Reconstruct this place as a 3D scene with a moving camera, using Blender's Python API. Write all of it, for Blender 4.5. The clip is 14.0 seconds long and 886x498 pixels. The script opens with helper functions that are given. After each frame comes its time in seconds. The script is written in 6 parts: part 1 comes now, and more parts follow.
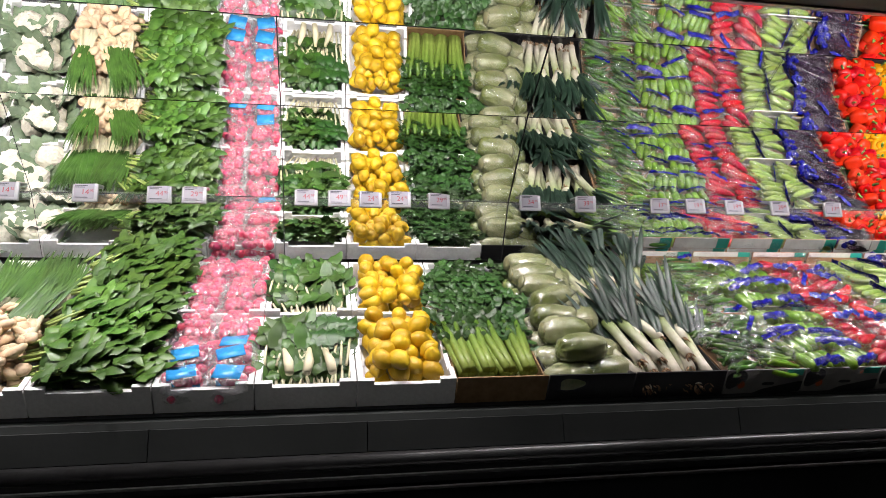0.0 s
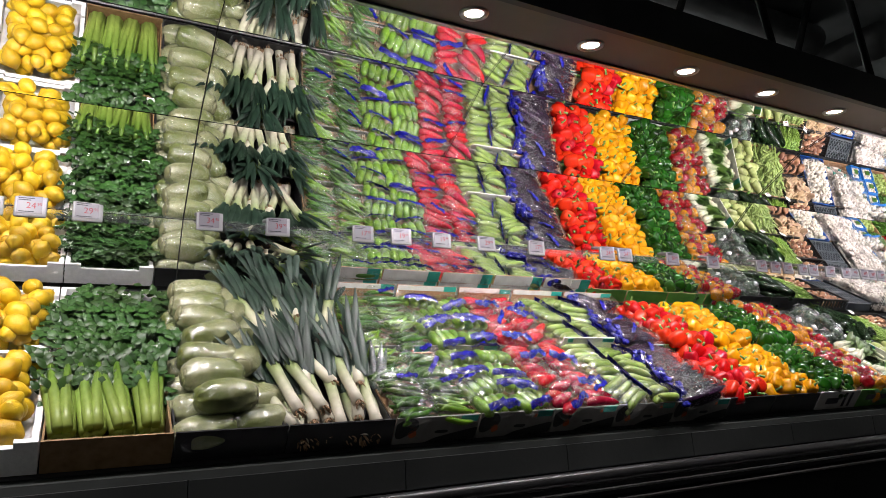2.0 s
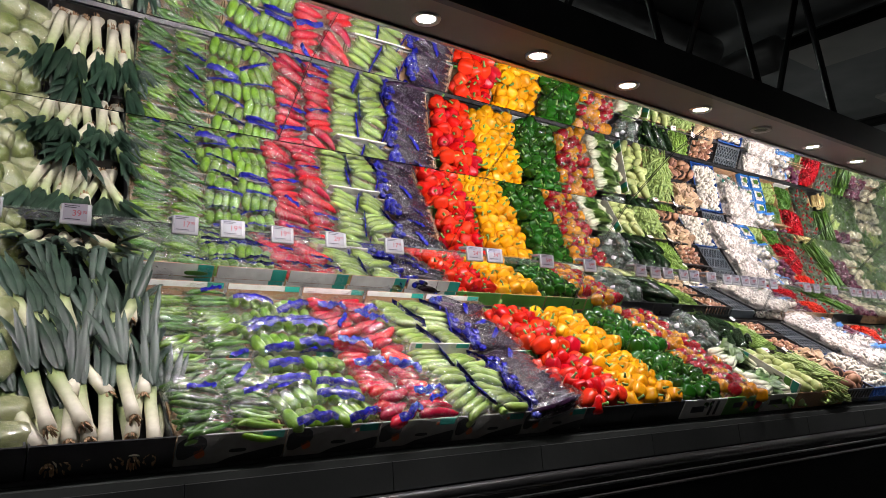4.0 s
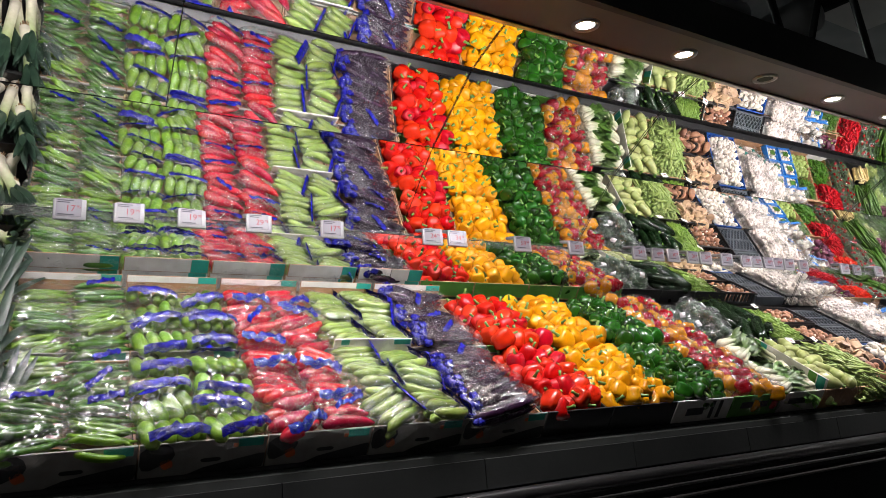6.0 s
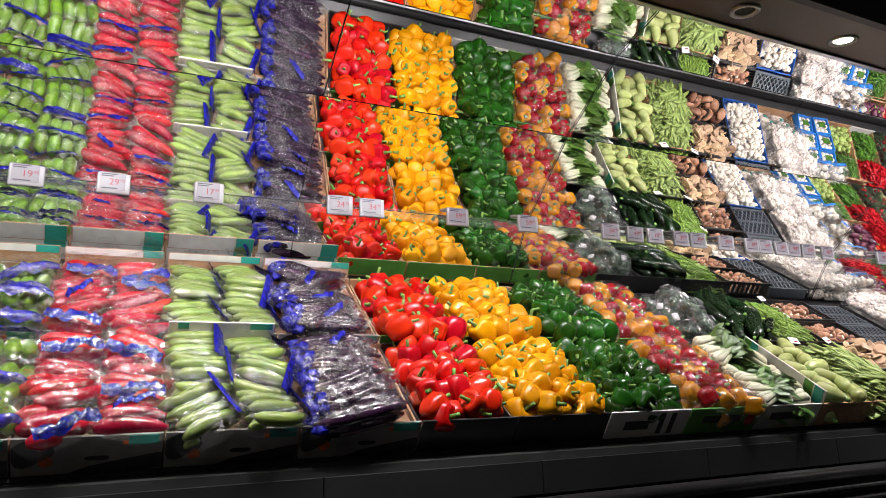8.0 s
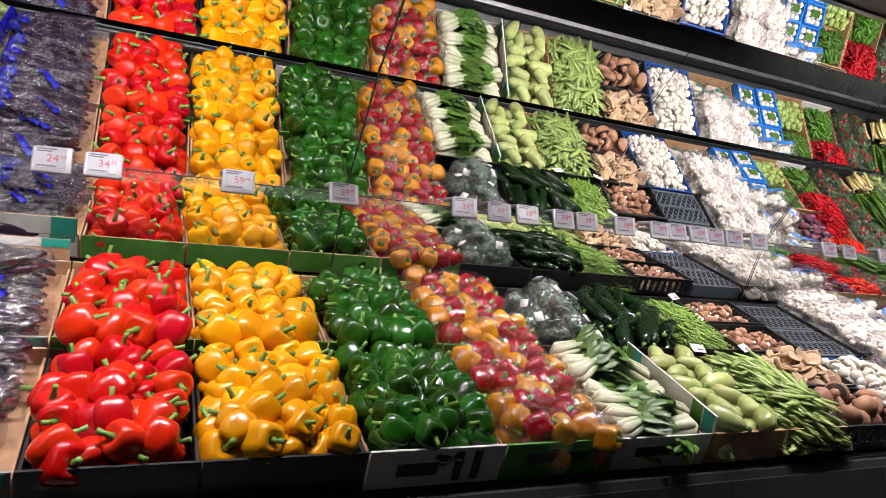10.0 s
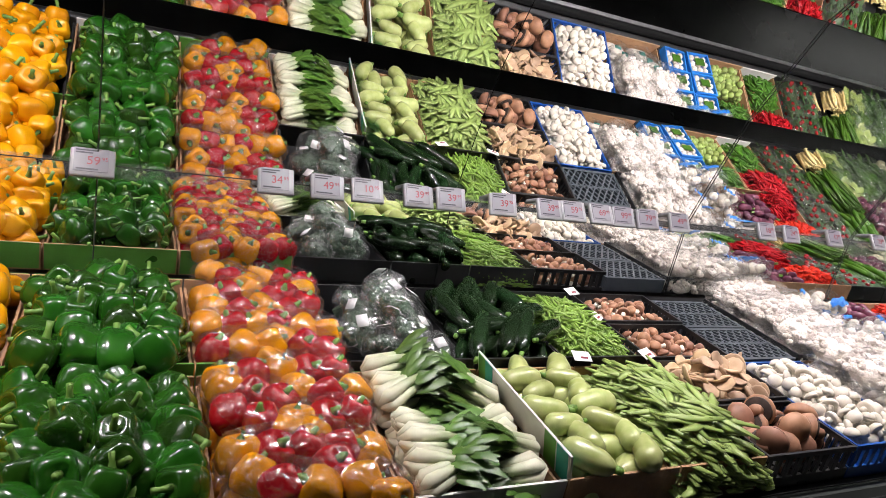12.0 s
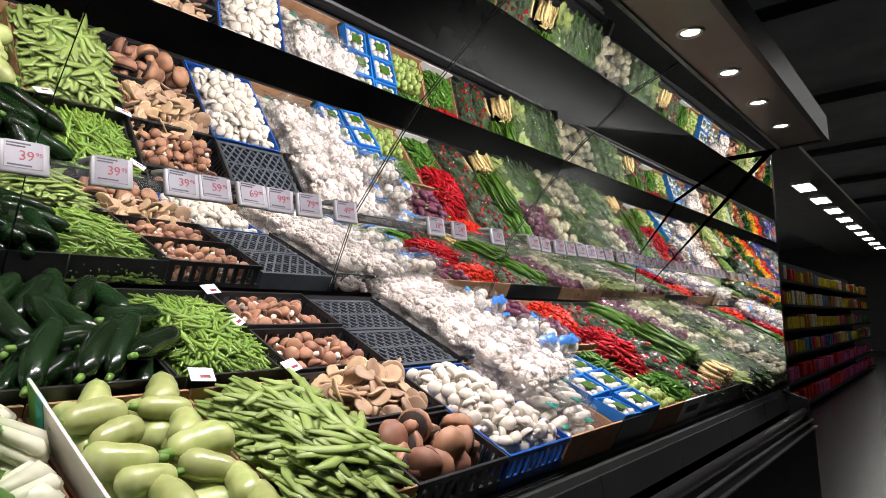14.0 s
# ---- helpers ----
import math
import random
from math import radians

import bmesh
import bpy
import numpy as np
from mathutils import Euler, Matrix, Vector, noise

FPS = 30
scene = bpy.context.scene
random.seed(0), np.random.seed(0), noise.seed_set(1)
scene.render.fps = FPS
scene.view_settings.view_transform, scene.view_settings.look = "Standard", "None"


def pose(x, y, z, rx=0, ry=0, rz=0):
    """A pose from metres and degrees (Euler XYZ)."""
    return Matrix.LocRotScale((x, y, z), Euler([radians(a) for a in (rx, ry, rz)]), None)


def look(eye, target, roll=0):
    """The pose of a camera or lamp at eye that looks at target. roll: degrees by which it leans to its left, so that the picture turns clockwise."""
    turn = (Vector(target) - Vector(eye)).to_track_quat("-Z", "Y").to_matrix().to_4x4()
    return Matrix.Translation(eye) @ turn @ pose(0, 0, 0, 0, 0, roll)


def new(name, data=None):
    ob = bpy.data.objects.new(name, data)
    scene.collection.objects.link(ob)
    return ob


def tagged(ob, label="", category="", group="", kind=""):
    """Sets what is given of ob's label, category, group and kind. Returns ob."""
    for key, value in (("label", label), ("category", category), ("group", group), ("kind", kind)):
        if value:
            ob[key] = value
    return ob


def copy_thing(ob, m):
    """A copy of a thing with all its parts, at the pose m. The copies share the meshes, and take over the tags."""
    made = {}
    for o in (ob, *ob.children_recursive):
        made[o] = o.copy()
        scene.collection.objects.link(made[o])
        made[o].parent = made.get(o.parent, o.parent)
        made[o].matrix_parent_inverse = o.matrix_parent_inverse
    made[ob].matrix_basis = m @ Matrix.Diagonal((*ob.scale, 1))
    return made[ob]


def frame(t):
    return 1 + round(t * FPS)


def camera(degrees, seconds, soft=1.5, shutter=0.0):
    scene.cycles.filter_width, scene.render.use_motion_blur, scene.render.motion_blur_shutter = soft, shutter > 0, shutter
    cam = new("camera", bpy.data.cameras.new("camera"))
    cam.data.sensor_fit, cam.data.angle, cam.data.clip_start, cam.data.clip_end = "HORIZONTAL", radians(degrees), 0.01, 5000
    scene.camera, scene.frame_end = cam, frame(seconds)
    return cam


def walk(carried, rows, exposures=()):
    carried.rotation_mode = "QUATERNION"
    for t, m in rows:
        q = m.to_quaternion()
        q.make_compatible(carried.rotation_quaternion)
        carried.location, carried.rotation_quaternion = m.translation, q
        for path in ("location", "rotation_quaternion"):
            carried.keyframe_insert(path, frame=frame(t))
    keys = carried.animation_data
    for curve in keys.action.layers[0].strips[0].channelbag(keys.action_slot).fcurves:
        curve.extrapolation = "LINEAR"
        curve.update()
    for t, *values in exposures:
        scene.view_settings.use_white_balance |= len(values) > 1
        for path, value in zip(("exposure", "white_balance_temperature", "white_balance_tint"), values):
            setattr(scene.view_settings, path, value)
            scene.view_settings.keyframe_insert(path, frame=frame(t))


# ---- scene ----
LENS, SECONDS = 67.7, 14.0
cam = camera(LENS, SECONDS, soft=0.6)
PATH = [
    (0, (0.321, 0.362, 1.234), (0.687, 2.321, 1.405), -0.4),
    (0.5, (0.45, 0.388, 1.277), (0.919, 2.326, 1.435), 0.4),
    (1, (0.574, 0.436, 1.266), (1.211, 2.325, 1.427), 0.1),
    (1.5, (0.679, 0.496, 1.261), (1.448, 2.333, 1.45), 0.4),
    (2, (0.762, 0.51, 1.272), (1.708, 2.255, 1.518), 0.4),
    (2.5, (0.868, 0.517, 1.271), (2.02, 2.134, 1.515), -1.5),
    (3, (0.973, 0.462, 1.266), (2.105, 2.089, 1.537), 0.4),
    (3.2, (1.002, 0.467, 1.266), (2.137, 2.088, 1.552), 0.8),
    (5.3, (1.468, 0.634, 1.263), (2.504, 2.327, 1.506), 1.0),
    (5.5, (1.518, 0.606, 1.266), (2.5, 2.328, 1.535), 2.4),
    (6, (1.642, 0.638, 1.248), (2.634, 2.354, 1.517), -0.6),
    (6.5, (1.776, 0.643, 1.267), (2.684, 2.409, 1.503), 0.2),
    (7, (1.916, 0.651, 1.249), (2.746, 2.455, 1.487), 0.0),
    (7.5, (2.091, 0.666, 1.241), (2.881, 2.488, 1.478), 1.4),
    (8, (2.264, 0.746, 1.26), (3.092, 2.552, 1.483), 1.3),
    (8.5, (2.424, 0.831, 1.268), (3.322, 2.602, 1.507), -0.1),
    (8.7, (2.483, 0.861, 1.268), (3.387, 2.627, 1.516), 0.5),
    (10.8, (3.323, 1.119, 1.238), (4.111, 2.941, 1.476), 0.7),
    (11, (3.376, 1.147, 1.24), (4.165, 2.971, 1.467), 0.2),
    (11.5, (3.488, 1.239, 1.258), (4.275, 3.065, 1.469), 0.3),
    (12, (3.582, 1.265, 1.261), (4.459, 3.042, 1.535), -0.2),
    (12.5, (3.73, 1.286, 1.257), (4.882, 2.896, 1.539), 0.6),
    (13, (3.83, 1.331, 1.261), (5.12, 2.836, 1.531), 1.8),
    (13.5, (3.868, 1.414, 1.279), (5.349, 2.733, 1.535), -0.8),
    (14, (3.883, 1.447, 1.282), (5.451, 2.664, 1.532), -2.0),
]
walk(cam, [(t, look(eye, target, roll)) for t, eye, target, roll in PATH])

# ---- world and light ----
EXPOSURE = 0.0
scene.view_settings.exposure = EXPOSURE
world = bpy.data.worlds.new("world")
scene.world = world
world.use_nodes = True
world.node_tree.nodes["Background"].inputs[0].default_value = (0.9, 0.95, 1.0, 1)
world.node_tree.nodes["Background"].inputs[1].default_value = 0.004

SPOT_X = [-1.68 + 0.4178 * k for k in range(22)]
SPOT_Y, SPOT_Z = 2.0, 2.146
SPOT_WATTS = 39.0
SPOT_OUT = (7, 13)  # two burnt-out lamps
for sk, sx in enumerate(SPOT_X):
    if sk in SPOT_OUT:
        continue
    ld = bpy.data.lights.new("downlight_lamp", "SPOT")
    ld.energy, ld.spot_size, ld.spot_blend, ld.shadow_soft_size = SPOT_WATTS, radians(90), 0.5, 0.035
    ld.color = (1.0, 0.925, 0.95)
    lo = new("downlight_lamp", ld)
    lo.matrix_world = look((sx, SPOT_Y, SPOT_Z - 0.012), (sx, SPOT_Y + 0.72, 1.146))

# ---- materials ----
def nodes_of(name):
    m = bpy.data.materials.new(name)
    m.use_nodes = True
    nt = m.node_tree
    return m, nt, nt.nodes["Principled BSDF"]


def lnk(nt, a, b):
    nt.links.new(a, b)


def mat(name, col, col2=None, rough=0.5, scale=20.0, metal=0.0, bump=0.0, bscale=60.0, vary=0.0, grad=None, coat=0.0, spec=0.5, sss=0.0, trans=0.0, contrast=0.5):
    """col..col2 mixed by noise; grad=(axis, lo, hi, colour at lo, colour at hi) along the object's own axis; vary: per-object value shift."""
    m, nt, bs = nodes_of(name)
    tc = nt.nodes.new("ShaderNodeTexCoord")
    noi = nt.nodes.new("ShaderNodeTexNoise")
    noi.inputs["Scale"].default_value = scale
    noi.inputs["Detail"].default_value = 5.0
    lnk(nt, tc.outputs["Object"], noi.inputs["Vector"])
    ramp = nt.nodes.new("ShaderNodeValToRGB")
    ramp.color_ramp.elements[0].position = 0.5 - contrast * 0.35
    ramp.color_ramp.elements[1].position = 0.5 + contrast * 0.35
    c2 = col2 or tuple(c * 0.8 for c in col)
    ramp.color_ramp.elements[0].color = (*c2, 1)
    ramp.color_ramp.elements[1].color = (*col, 1)
    lnk(nt, noi.outputs["Fac"], ramp.inputs["Fac"])
    out = ramp.outputs["Color"]
    if grad:
        axis, lo, hi, ca, cb = grad
        sep = nt.nodes.new("ShaderNodeSeparateXYZ")
        lnk(nt, tc.outputs["Object"], sep.inputs[0])
        mr = nt.nodes.new("ShaderNodeMapRange")
        mr.inputs["From Min"].default_value, mr.inputs["From Max"].default_value = lo, hi
        lnk(nt, sep.outputs[axis], mr.inputs["Value"])
        r2 = nt.nodes.new("ShaderNodeValToRGB")
        r2.color_ramp.elements[0].color = (*ca, 1)
        r2.color_ramp.elements[1].color = (*cb, 1)
        lnk(nt, mr.outputs[0], r2.inputs["Fac"])
        mx = nt.nodes.new("ShaderNodeMixRGB")
        mx.blend_type = "MULTIPLY"
        mx.inputs[0].default_value = 1.0
        lnk(nt, r2.outputs["Color"], mx.inputs[1])
        lnk(nt, out, mx.inputs[2])
        out = mx.outputs[0]
    if vary:
        oi = nt.nodes.new("ShaderNodeObjectInfo")
        hs = nt.nodes.new("ShaderNodeHueSaturation")
        m1 = nt.nodes.new("ShaderNodeMapRange")
        m1.inputs["To Min"].default_value, m1.inputs["To Max"].default_value = 1 - vary, 1 + vary
        lnk(nt, oi.outputs["Random"], m1.inputs["Value"])
        m2 = nt.nodes.new("ShaderNodeMapRange")
        m2.inputs["To Min"].default_value, m2.inputs["To Max"].default_value = 0.5 - vary * 0.03, 0.5 + vary * 0.03
        lnk(nt, oi.outputs["Random"], m2.inputs["Value"])
        lnk(nt, m1.outputs[0], hs.inputs["Value"])
        lnk(nt, m2.outputs[0], hs.inputs["Hue"])
        lnk(nt, out, hs.inputs["Color"])
        out = hs.outputs[0]
    lnk(nt, out, bs.inputs["Base Color"])
    bs.inputs["Roughness"].default_value = rough
    bs.inputs["Metallic"].default_value = metal
    bs.inputs["Coat Weight"].default_value = coat
    bs.inputs["Coat Roughness"].default_value = 0.06
    bs.inputs["Specular IOR Level"].default_value = spec
    if sss:
        bs.inputs["Subsurface Weight"].default_value = sss
        bs.inputs["Subsurface Radius"].default_value = (0.01, 0.008, 0.004)
        bs.inputs["Subsurface Scale"].default_value = 0.5
    if trans:
        bs.inputs["Transmission Weight"].default_value = trans
    if bump:
        n2 = nt.nodes.new("ShaderNodeTexNoise")
        n2.inputs["Scale"].default_value = bscale
        n2.inputs["Detail"].default_value = 4.0
        lnk(nt, tc.outputs["Object"], n2.inputs["Vector"])
        bp = nt.nodes.new("ShaderNodeBump")
        bp.inputs["Strength"].default_value = bump
        bp.inputs["Distance"].default_value = 0.01
        lnk(nt, n2.outputs["Fac"], bp.inputs["Height"])
        lnk(nt, bp.outputs["Normal"], bs.inputs["Normal"])
    return m


def film_mat(name, tint=(1, 1, 1), cloud=0.0, shine=0.10, rough=0.10, bscale=34.0, bump=1.0, glint_streak=0.75, glare_veil=0.0):
    """Thin clear plastic: see-through with crinkled gloss, plus glints and glare painted in white."""
    m, nt, bs = nodes_of(name)
    nt.nodes.remove(bs)
    outn = nt.nodes["Material Output"]
    tr = nt.nodes.new("ShaderNodeBsdfTransparent")
    tr.inputs[0].default_value = (*tint, 1)
    gl = nt.nodes.new("ShaderNodeBsdfGlossy")
    gl.inputs["Roughness"].default_value = rough
    gl.inputs["Color"].default_value = (1, 1, 1, 1)
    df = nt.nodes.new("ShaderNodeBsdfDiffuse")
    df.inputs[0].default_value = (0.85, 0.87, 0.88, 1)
    tc = nt.nodes.new("ShaderNodeTexCoord")
    # crinkles: soft folds, long one way
    geo = nt.nodes.new("ShaderNodeNewGeometry")
    warp = nt.nodes.new("ShaderNodeTexNoise")
    warp.inputs["Scale"].default_value, warp.inputs["Detail"].default_value = 30.0, 2.0
    lnk(nt, tc.outputs["Object"], warp.inputs["Vector"])
    shift = nt.nodes.new("ShaderNodeVectorMath")
    shift.operation = "MULTIPLY_ADD"
    lnk(nt, warp.outputs["Color"], shift.inputs[0])
    shift.inputs[1].default_value = (0.05, 0.05, 0.05)
    lnk(nt, tc.outputs["Object"], shift.inputs[2])
    normal = geo.outputs["Normal"]
    for sc, amp in ((bscale * 1.6, 2.0), (bscale * 4.0, 0.9)):
        stretch = nt.nodes.new("ShaderNodeMapping")
        stretch.inputs["Scale"].default_value = (1.0, 0.45, 1.0)
        lnk(nt, shift.outputs[0], stretch.inputs["Vector"])
        vo = nt.nodes.new("ShaderNodeTexNoise")
        vo.inputs["Scale"].default_value, vo.inputs["Detail"].default_value, vo.inputs["Distortion"].default_value = sc, 1.0, 0.8
        lnk(nt, stretch.outputs[0], vo.inputs["Vector"])
        ce = nt.nodes.new("ShaderNodeVectorMath")
        ce.operation = "SUBTRACT"
        lnk(nt, vo.outputs["Color"], ce.inputs[0])
        ce.inputs[1].default_value = (0.5, 0.5, 0.5)
        ad = nt.nodes.new("ShaderNodeVectorMath")
        ad.operation = "MULTIPLY_ADD"
        lnk(nt, ce.outputs[0], ad.inputs[0])
        ad.inputs[1].default_value = (amp * bump, amp * bump, amp * bump)
        lnk(nt, normal, ad.inputs[2])
        nn = nt.nodes.new("ShaderNodeVectorMath")
        nn.operation = "NORMALIZE"
        lnk(nt, ad.outputs[0], nn.inputs[0])
        normal = nn.outputs[0]
    lnk(nt, normal, gl.inputs["Normal"])
    lw = nt.nodes.new("ShaderNodeLayerWeight")
    lw.inputs["Blend"].default_value = 0.25
    mr = nt.nodes.new("ShaderNodeMapRange")
    mr.inputs["To Min"].default_value, mr.inputs["To Max"].default_value = shine, shine + 0.12
    lnk(nt, lw.outputs["Fresnel"], mr.inputs["Value"])
    m1 = nt.nodes.new("ShaderNodeMixShader")
    # white glints painted along noise creases, in patches, with broader patches of painted glare
    def math_node(op, x, y=None):
        nd = nt.nodes.new("ShaderNodeMath")
        nd.operation = op
        for k, v in enumerate((x, y)):
            if isinstance(v, float):
                nd.inputs[k].default_value = v
            elif v is not None:
                lnk(nt, v, nd.inputs[k])
        return nd.outputs[0]

    def noise_fac(sc, dist):
        cn = nt.nodes.new("ShaderNodeTexNoise")
        cn.inputs["Scale"].default_value, cn.inputs["Detail"].default_value, cn.inputs["Distortion"].default_value = sc, 1.0, dist
        lnk(nt, tc.outputs["Object"], cn.inputs["Vector"])
        return cn.outputs["Fac"]

    def ramp_of(x, lo, hi, a0, a1):
        cr = nt.nodes.new("ShaderNodeMapRange")
        cr.inputs["From Min"].default_value, cr.inputs["From Max"].default_value = lo, hi
        cr.inputs["To Min"].default_value, cr.inputs["To Max"].default_value = a0, a1
        lnk(nt, x, cr.inputs["Value"])
        return cr.outputs[0]
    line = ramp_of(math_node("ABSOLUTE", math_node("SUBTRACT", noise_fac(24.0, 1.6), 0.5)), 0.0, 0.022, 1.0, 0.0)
    mask = ramp_of(noise_fac(17.0, 0.5), 0.50, 0.58, 0.0, glint_streak)
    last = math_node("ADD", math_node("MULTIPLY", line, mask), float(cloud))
    if glare_veil:
        last = math_node("MAXIMUM", last, ramp_of(noise_fac(38.0, 2.4), 0.54, 0.62, float(cloud), glare_veil))
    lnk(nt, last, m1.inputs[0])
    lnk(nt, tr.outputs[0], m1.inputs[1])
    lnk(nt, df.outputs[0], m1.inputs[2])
    m2 = nt.nodes.new("ShaderNodeMixShader")
    lnk(nt, mr.outputs[0], m2.inputs[0])
    lnk(nt, m1.outputs[0], m2.inputs[1])
    lnk(nt, gl.outputs[0], m2.inputs[2])
    lnk(nt, m2.outputs[0], outn.inputs[0])
    return m


def glow(name, col, strength):
    m, nt, bs = nodes_of(name)
    bs.inputs["Base Color"].default_value = (*col, 1)
    bs.inputs["Emission Color"].default_value = (*col, 1)
    bs.inputs["Emission Strength"].default_value = strength
    return m


def mirror_mat():
    m, nt, bs = nodes_of("mirror_glass")
    bs.inputs["Base Color"].default_value = (0.92, 0.935, 0.92, 1)
    bs.inputs["Metallic"].default_value = 1.0
    bs.inputs["Roughness"].default_value = 0.012
    return m


M_MIRROR = mirror_mat()
M_BLACK = mat("black_painted_metal", (0.018, 0.018, 0.019), (0.011, 0.011, 0.012), rough=0.38, scale=6, bump=0.05)
M_PLINTH = mat("dark_grey_metal", (0.020, 0.022, 0.021), (0.013, 0.015, 0.014), rough=0.42, scale=5, bump=0.05)
M_BUMPER = mat("black_rubber_bumper", (0.022, 0.022, 0.022), (0.014, 0.014, 0.014), rough=0.32, scale=30, bump=0.1)
M_LIP = mat("grey_lip_metal", (0.030, 0.034, 0.032), (0.022, 0.025, 0.023), rough=0.45, scale=12)
M_STEEL = mat("brushed_steel", (0.55, 0.55, 0.55), (0.4, 0.4, 0.4), rough=0.3, metal=1.0, scale=40)
M_CANOPY = mat("bronze_canopy_metal", (0.16, 0.135, 0.115), (0.13, 0.11, 0.095), rough=0.35, scale=4, metal=0.3)
M_FLOOR = mat("dark_polished_floor_tile", (0.026, 0.026, 0.026), (0.017, 0.017, 0.017), rough=0.24, scale=3)
M_CEIL = mat("bare_grey_ceiling", (0.48, 0.50, 0.50), (0.34, 0.36, 0.36), rough=0.9, scale=2)
M_WALL = mat("dark_wall_paint", (0.05, 0.05, 0.05), (0.04, 0.04, 0.04), rough=0.7, scale=2)
M_EPS = mat("white_foam_tray", (0.83, 0.83, 0.82), (0.74, 0.74, 0.73), rough=0.6, scale=90, bump=0.12, bscale=220)
M_CARD_W = mat("white_printed_card", (0.68, 0.67, 0.64), (0.58, 0.56, 0.53), rough=0.6, scale=25)
M_CARD_P = mat("grey_printed_card", (0.30, 0.29, 0.27), (0.23, 0.22, 0.20), rough=0.55, scale=25)
M_CARD_B = mat("brown_cardboard", (0.40, 0.23, 0.12), (0.31, 0.17, 0.085), rough=0.75, scale=30, bump=0.1)
M_CARD_G = mat("green_printed_card", (0.10, 0.30, 0.04), (0.08, 0.24, 0.03), rough=0.5, scale=20)
M_TEAL = mat("teal_print", (0.02, 0.34, 0.26), (0.02, 0.28, 0.22), rough=0.5)
M_ORANGE = mat("orange_print", (0.75, 0.16, 0.05), rough=0.55)
M_INK = mat("black_ink", (0.02, 0.02, 0.02), rough=0.5)
M_REDINK = mat("red_ink", (0.22, 0.008, 0.02), rough=0.5)
M_GREYINK = mat("grey_ink", (0.02, 0.02, 0.03), rough=0.5)
M_CRATE = mat("black_plastic_crate", (0.02, 0.02, 0.021), (0.014, 0.014, 0.015), rough=0.35, scale=20)
M_CRATE_B = mat("blue_plastic_crate", (0.015, 0.09, 0.38), (0.012, 0.07, 0.3), rough=0.3, scale=20)
M_BLUETRAY = mat("bright_blue_tray", (0.02, 0.2, 0.62), (0.02, 0.16, 0.5), rough=0.28, scale=20)
M_WOOD = mat("thin_wood", (0.30, 0.19, 0.085), (0.20, 0.115, 0.045), rough=0.65, scale=40)
M_TAG = mat("white_tag_plastic", (0.27, 0.27, 0.28), (0.24, 0.24, 0.25), rough=0.3, scale=10)
M_SCREEN = mat("grey_paper_display", (0.17, 0.16, 0.185), (0.15, 0.14, 0.165), rough=0.35, scale=10)
M_CLEARRAIL = film_mat("clear_rail_plastic", cloud=0.02, shine=0.02, rough=0.1, bump=0.02, glint_streak=0.0)
M_FILM = film_mat("clear_crinkled_film", shine=0.11, rough=0.17, glare_veil=0.05, glint_streak=0.32)
M_FILM_L = film_mat("loose_clear_film", shine=0.11, bscale=26, rough=0.17, glare_veil=0.05, glint_streak=0.32)
M_FILM_A = film_mat("thin_clear_film", shine=0.11, rough=0.15, glint_streak=0.22, glare_veil=0.02)
M_WRAP = film_mat("tight_cling_film", shine=0.09, bscale=24, bump=0.6, rough=0.17, glint_streak=0.4, glare_veil=0.05)
M_BLUE = mat("blue_printed_film", (0.012, 0.012, 0.34), (0.003, 0.004, 0.07), rough=0.22, scale=70, bump=0.6, bscale=80)
M_LBLUE = mat("light_blue_label", (0.04, 0.34, 0.72), (0.03, 0.25, 0.6), rough=0.3, scale=60, bump=0.3)
M_LABEL = mat("white_sticker", (0.8, 0.8, 0.8), rough=0.4)

M_PEP_R = mat("red_pepper_skin", (0.60, 0.011, 0.004), (0.46, 0.007, 0.003), rough=0.22, scale=14, vary=0.2, coat=0.25)
M_PEP_Y = mat("yellow_pepper_skin", (0.76, 0.355, 0.003), (0.67, 0.265, 0.002), rough=0.24, scale=14, vary=0.16, coat=0.2)
M_PEP_G = mat("green_pepper_skin", (0.022, 0.098, 0.007), (0.010, 0.050, 0.004), rough=0.2, scale=14, vary=0.4, coat=0.5)
M_STEM = mat("green_stem", (0.16, 0.30, 0.05), (0.10, 0.2, 0.03), rough=0.5, scale=40)
M_LEMON = mat("lemon_peel", (0.68, 0.45, 0.018), (0.56, 0.34, 0.01), rough=0.38, scale=20, vary=0.18, bump=0.25, bscale=420)
M_LEAF_D = mat("dark_green_leaf", (0.036, 0.095, 0.016), (0.015, 0.05, 0.008), rough=0.4, scale=22, vary=0.3)
M_LEAF_M = mat("mid_green_leaf", (0.065, 0.14, 0.022), (0.03, 0.078, 0.010), rough=0.42, scale=22, vary=0.25)
M_LEAF_B = mat("blue_green_leek_leaf", (0.026, 0.056, 0.032), (0.010, 0.026, 0.016), rough=0.45, scale=22, vary=0.25)
M_PALE = mat("pale_green_stalk", (0.34, 0.42, 0.13), (0.24, 0.33, 0.07), rough=0.4, scale=26, vary=0.15)
M_CREAM = mat("cream_white_stalk", (0.62, 0.58, 0.40), (0.52, 0.48, 0.30), rough=0.42, scale=26, vary=0.1)
M_LEEK = mat("leek_shank", (1, 1, 1), (0.88, 0.88, 0.85), rough=0.4, scale=60, vary=0.08, grad=(1, 0.03, 0.20, (0.74, 0.69, 0.56), (0.20, 0.30, 0.06)))
M_CELERY = mat("celery_stalk", (1, 1, 1), (0.82, 0.85, 0.75), rough=0.4, scale=60, vary=0.1, grad=(1, 0.0, 0.20, (0.30, 0.38, 0.08), (0.10, 0.20, 0.02)))
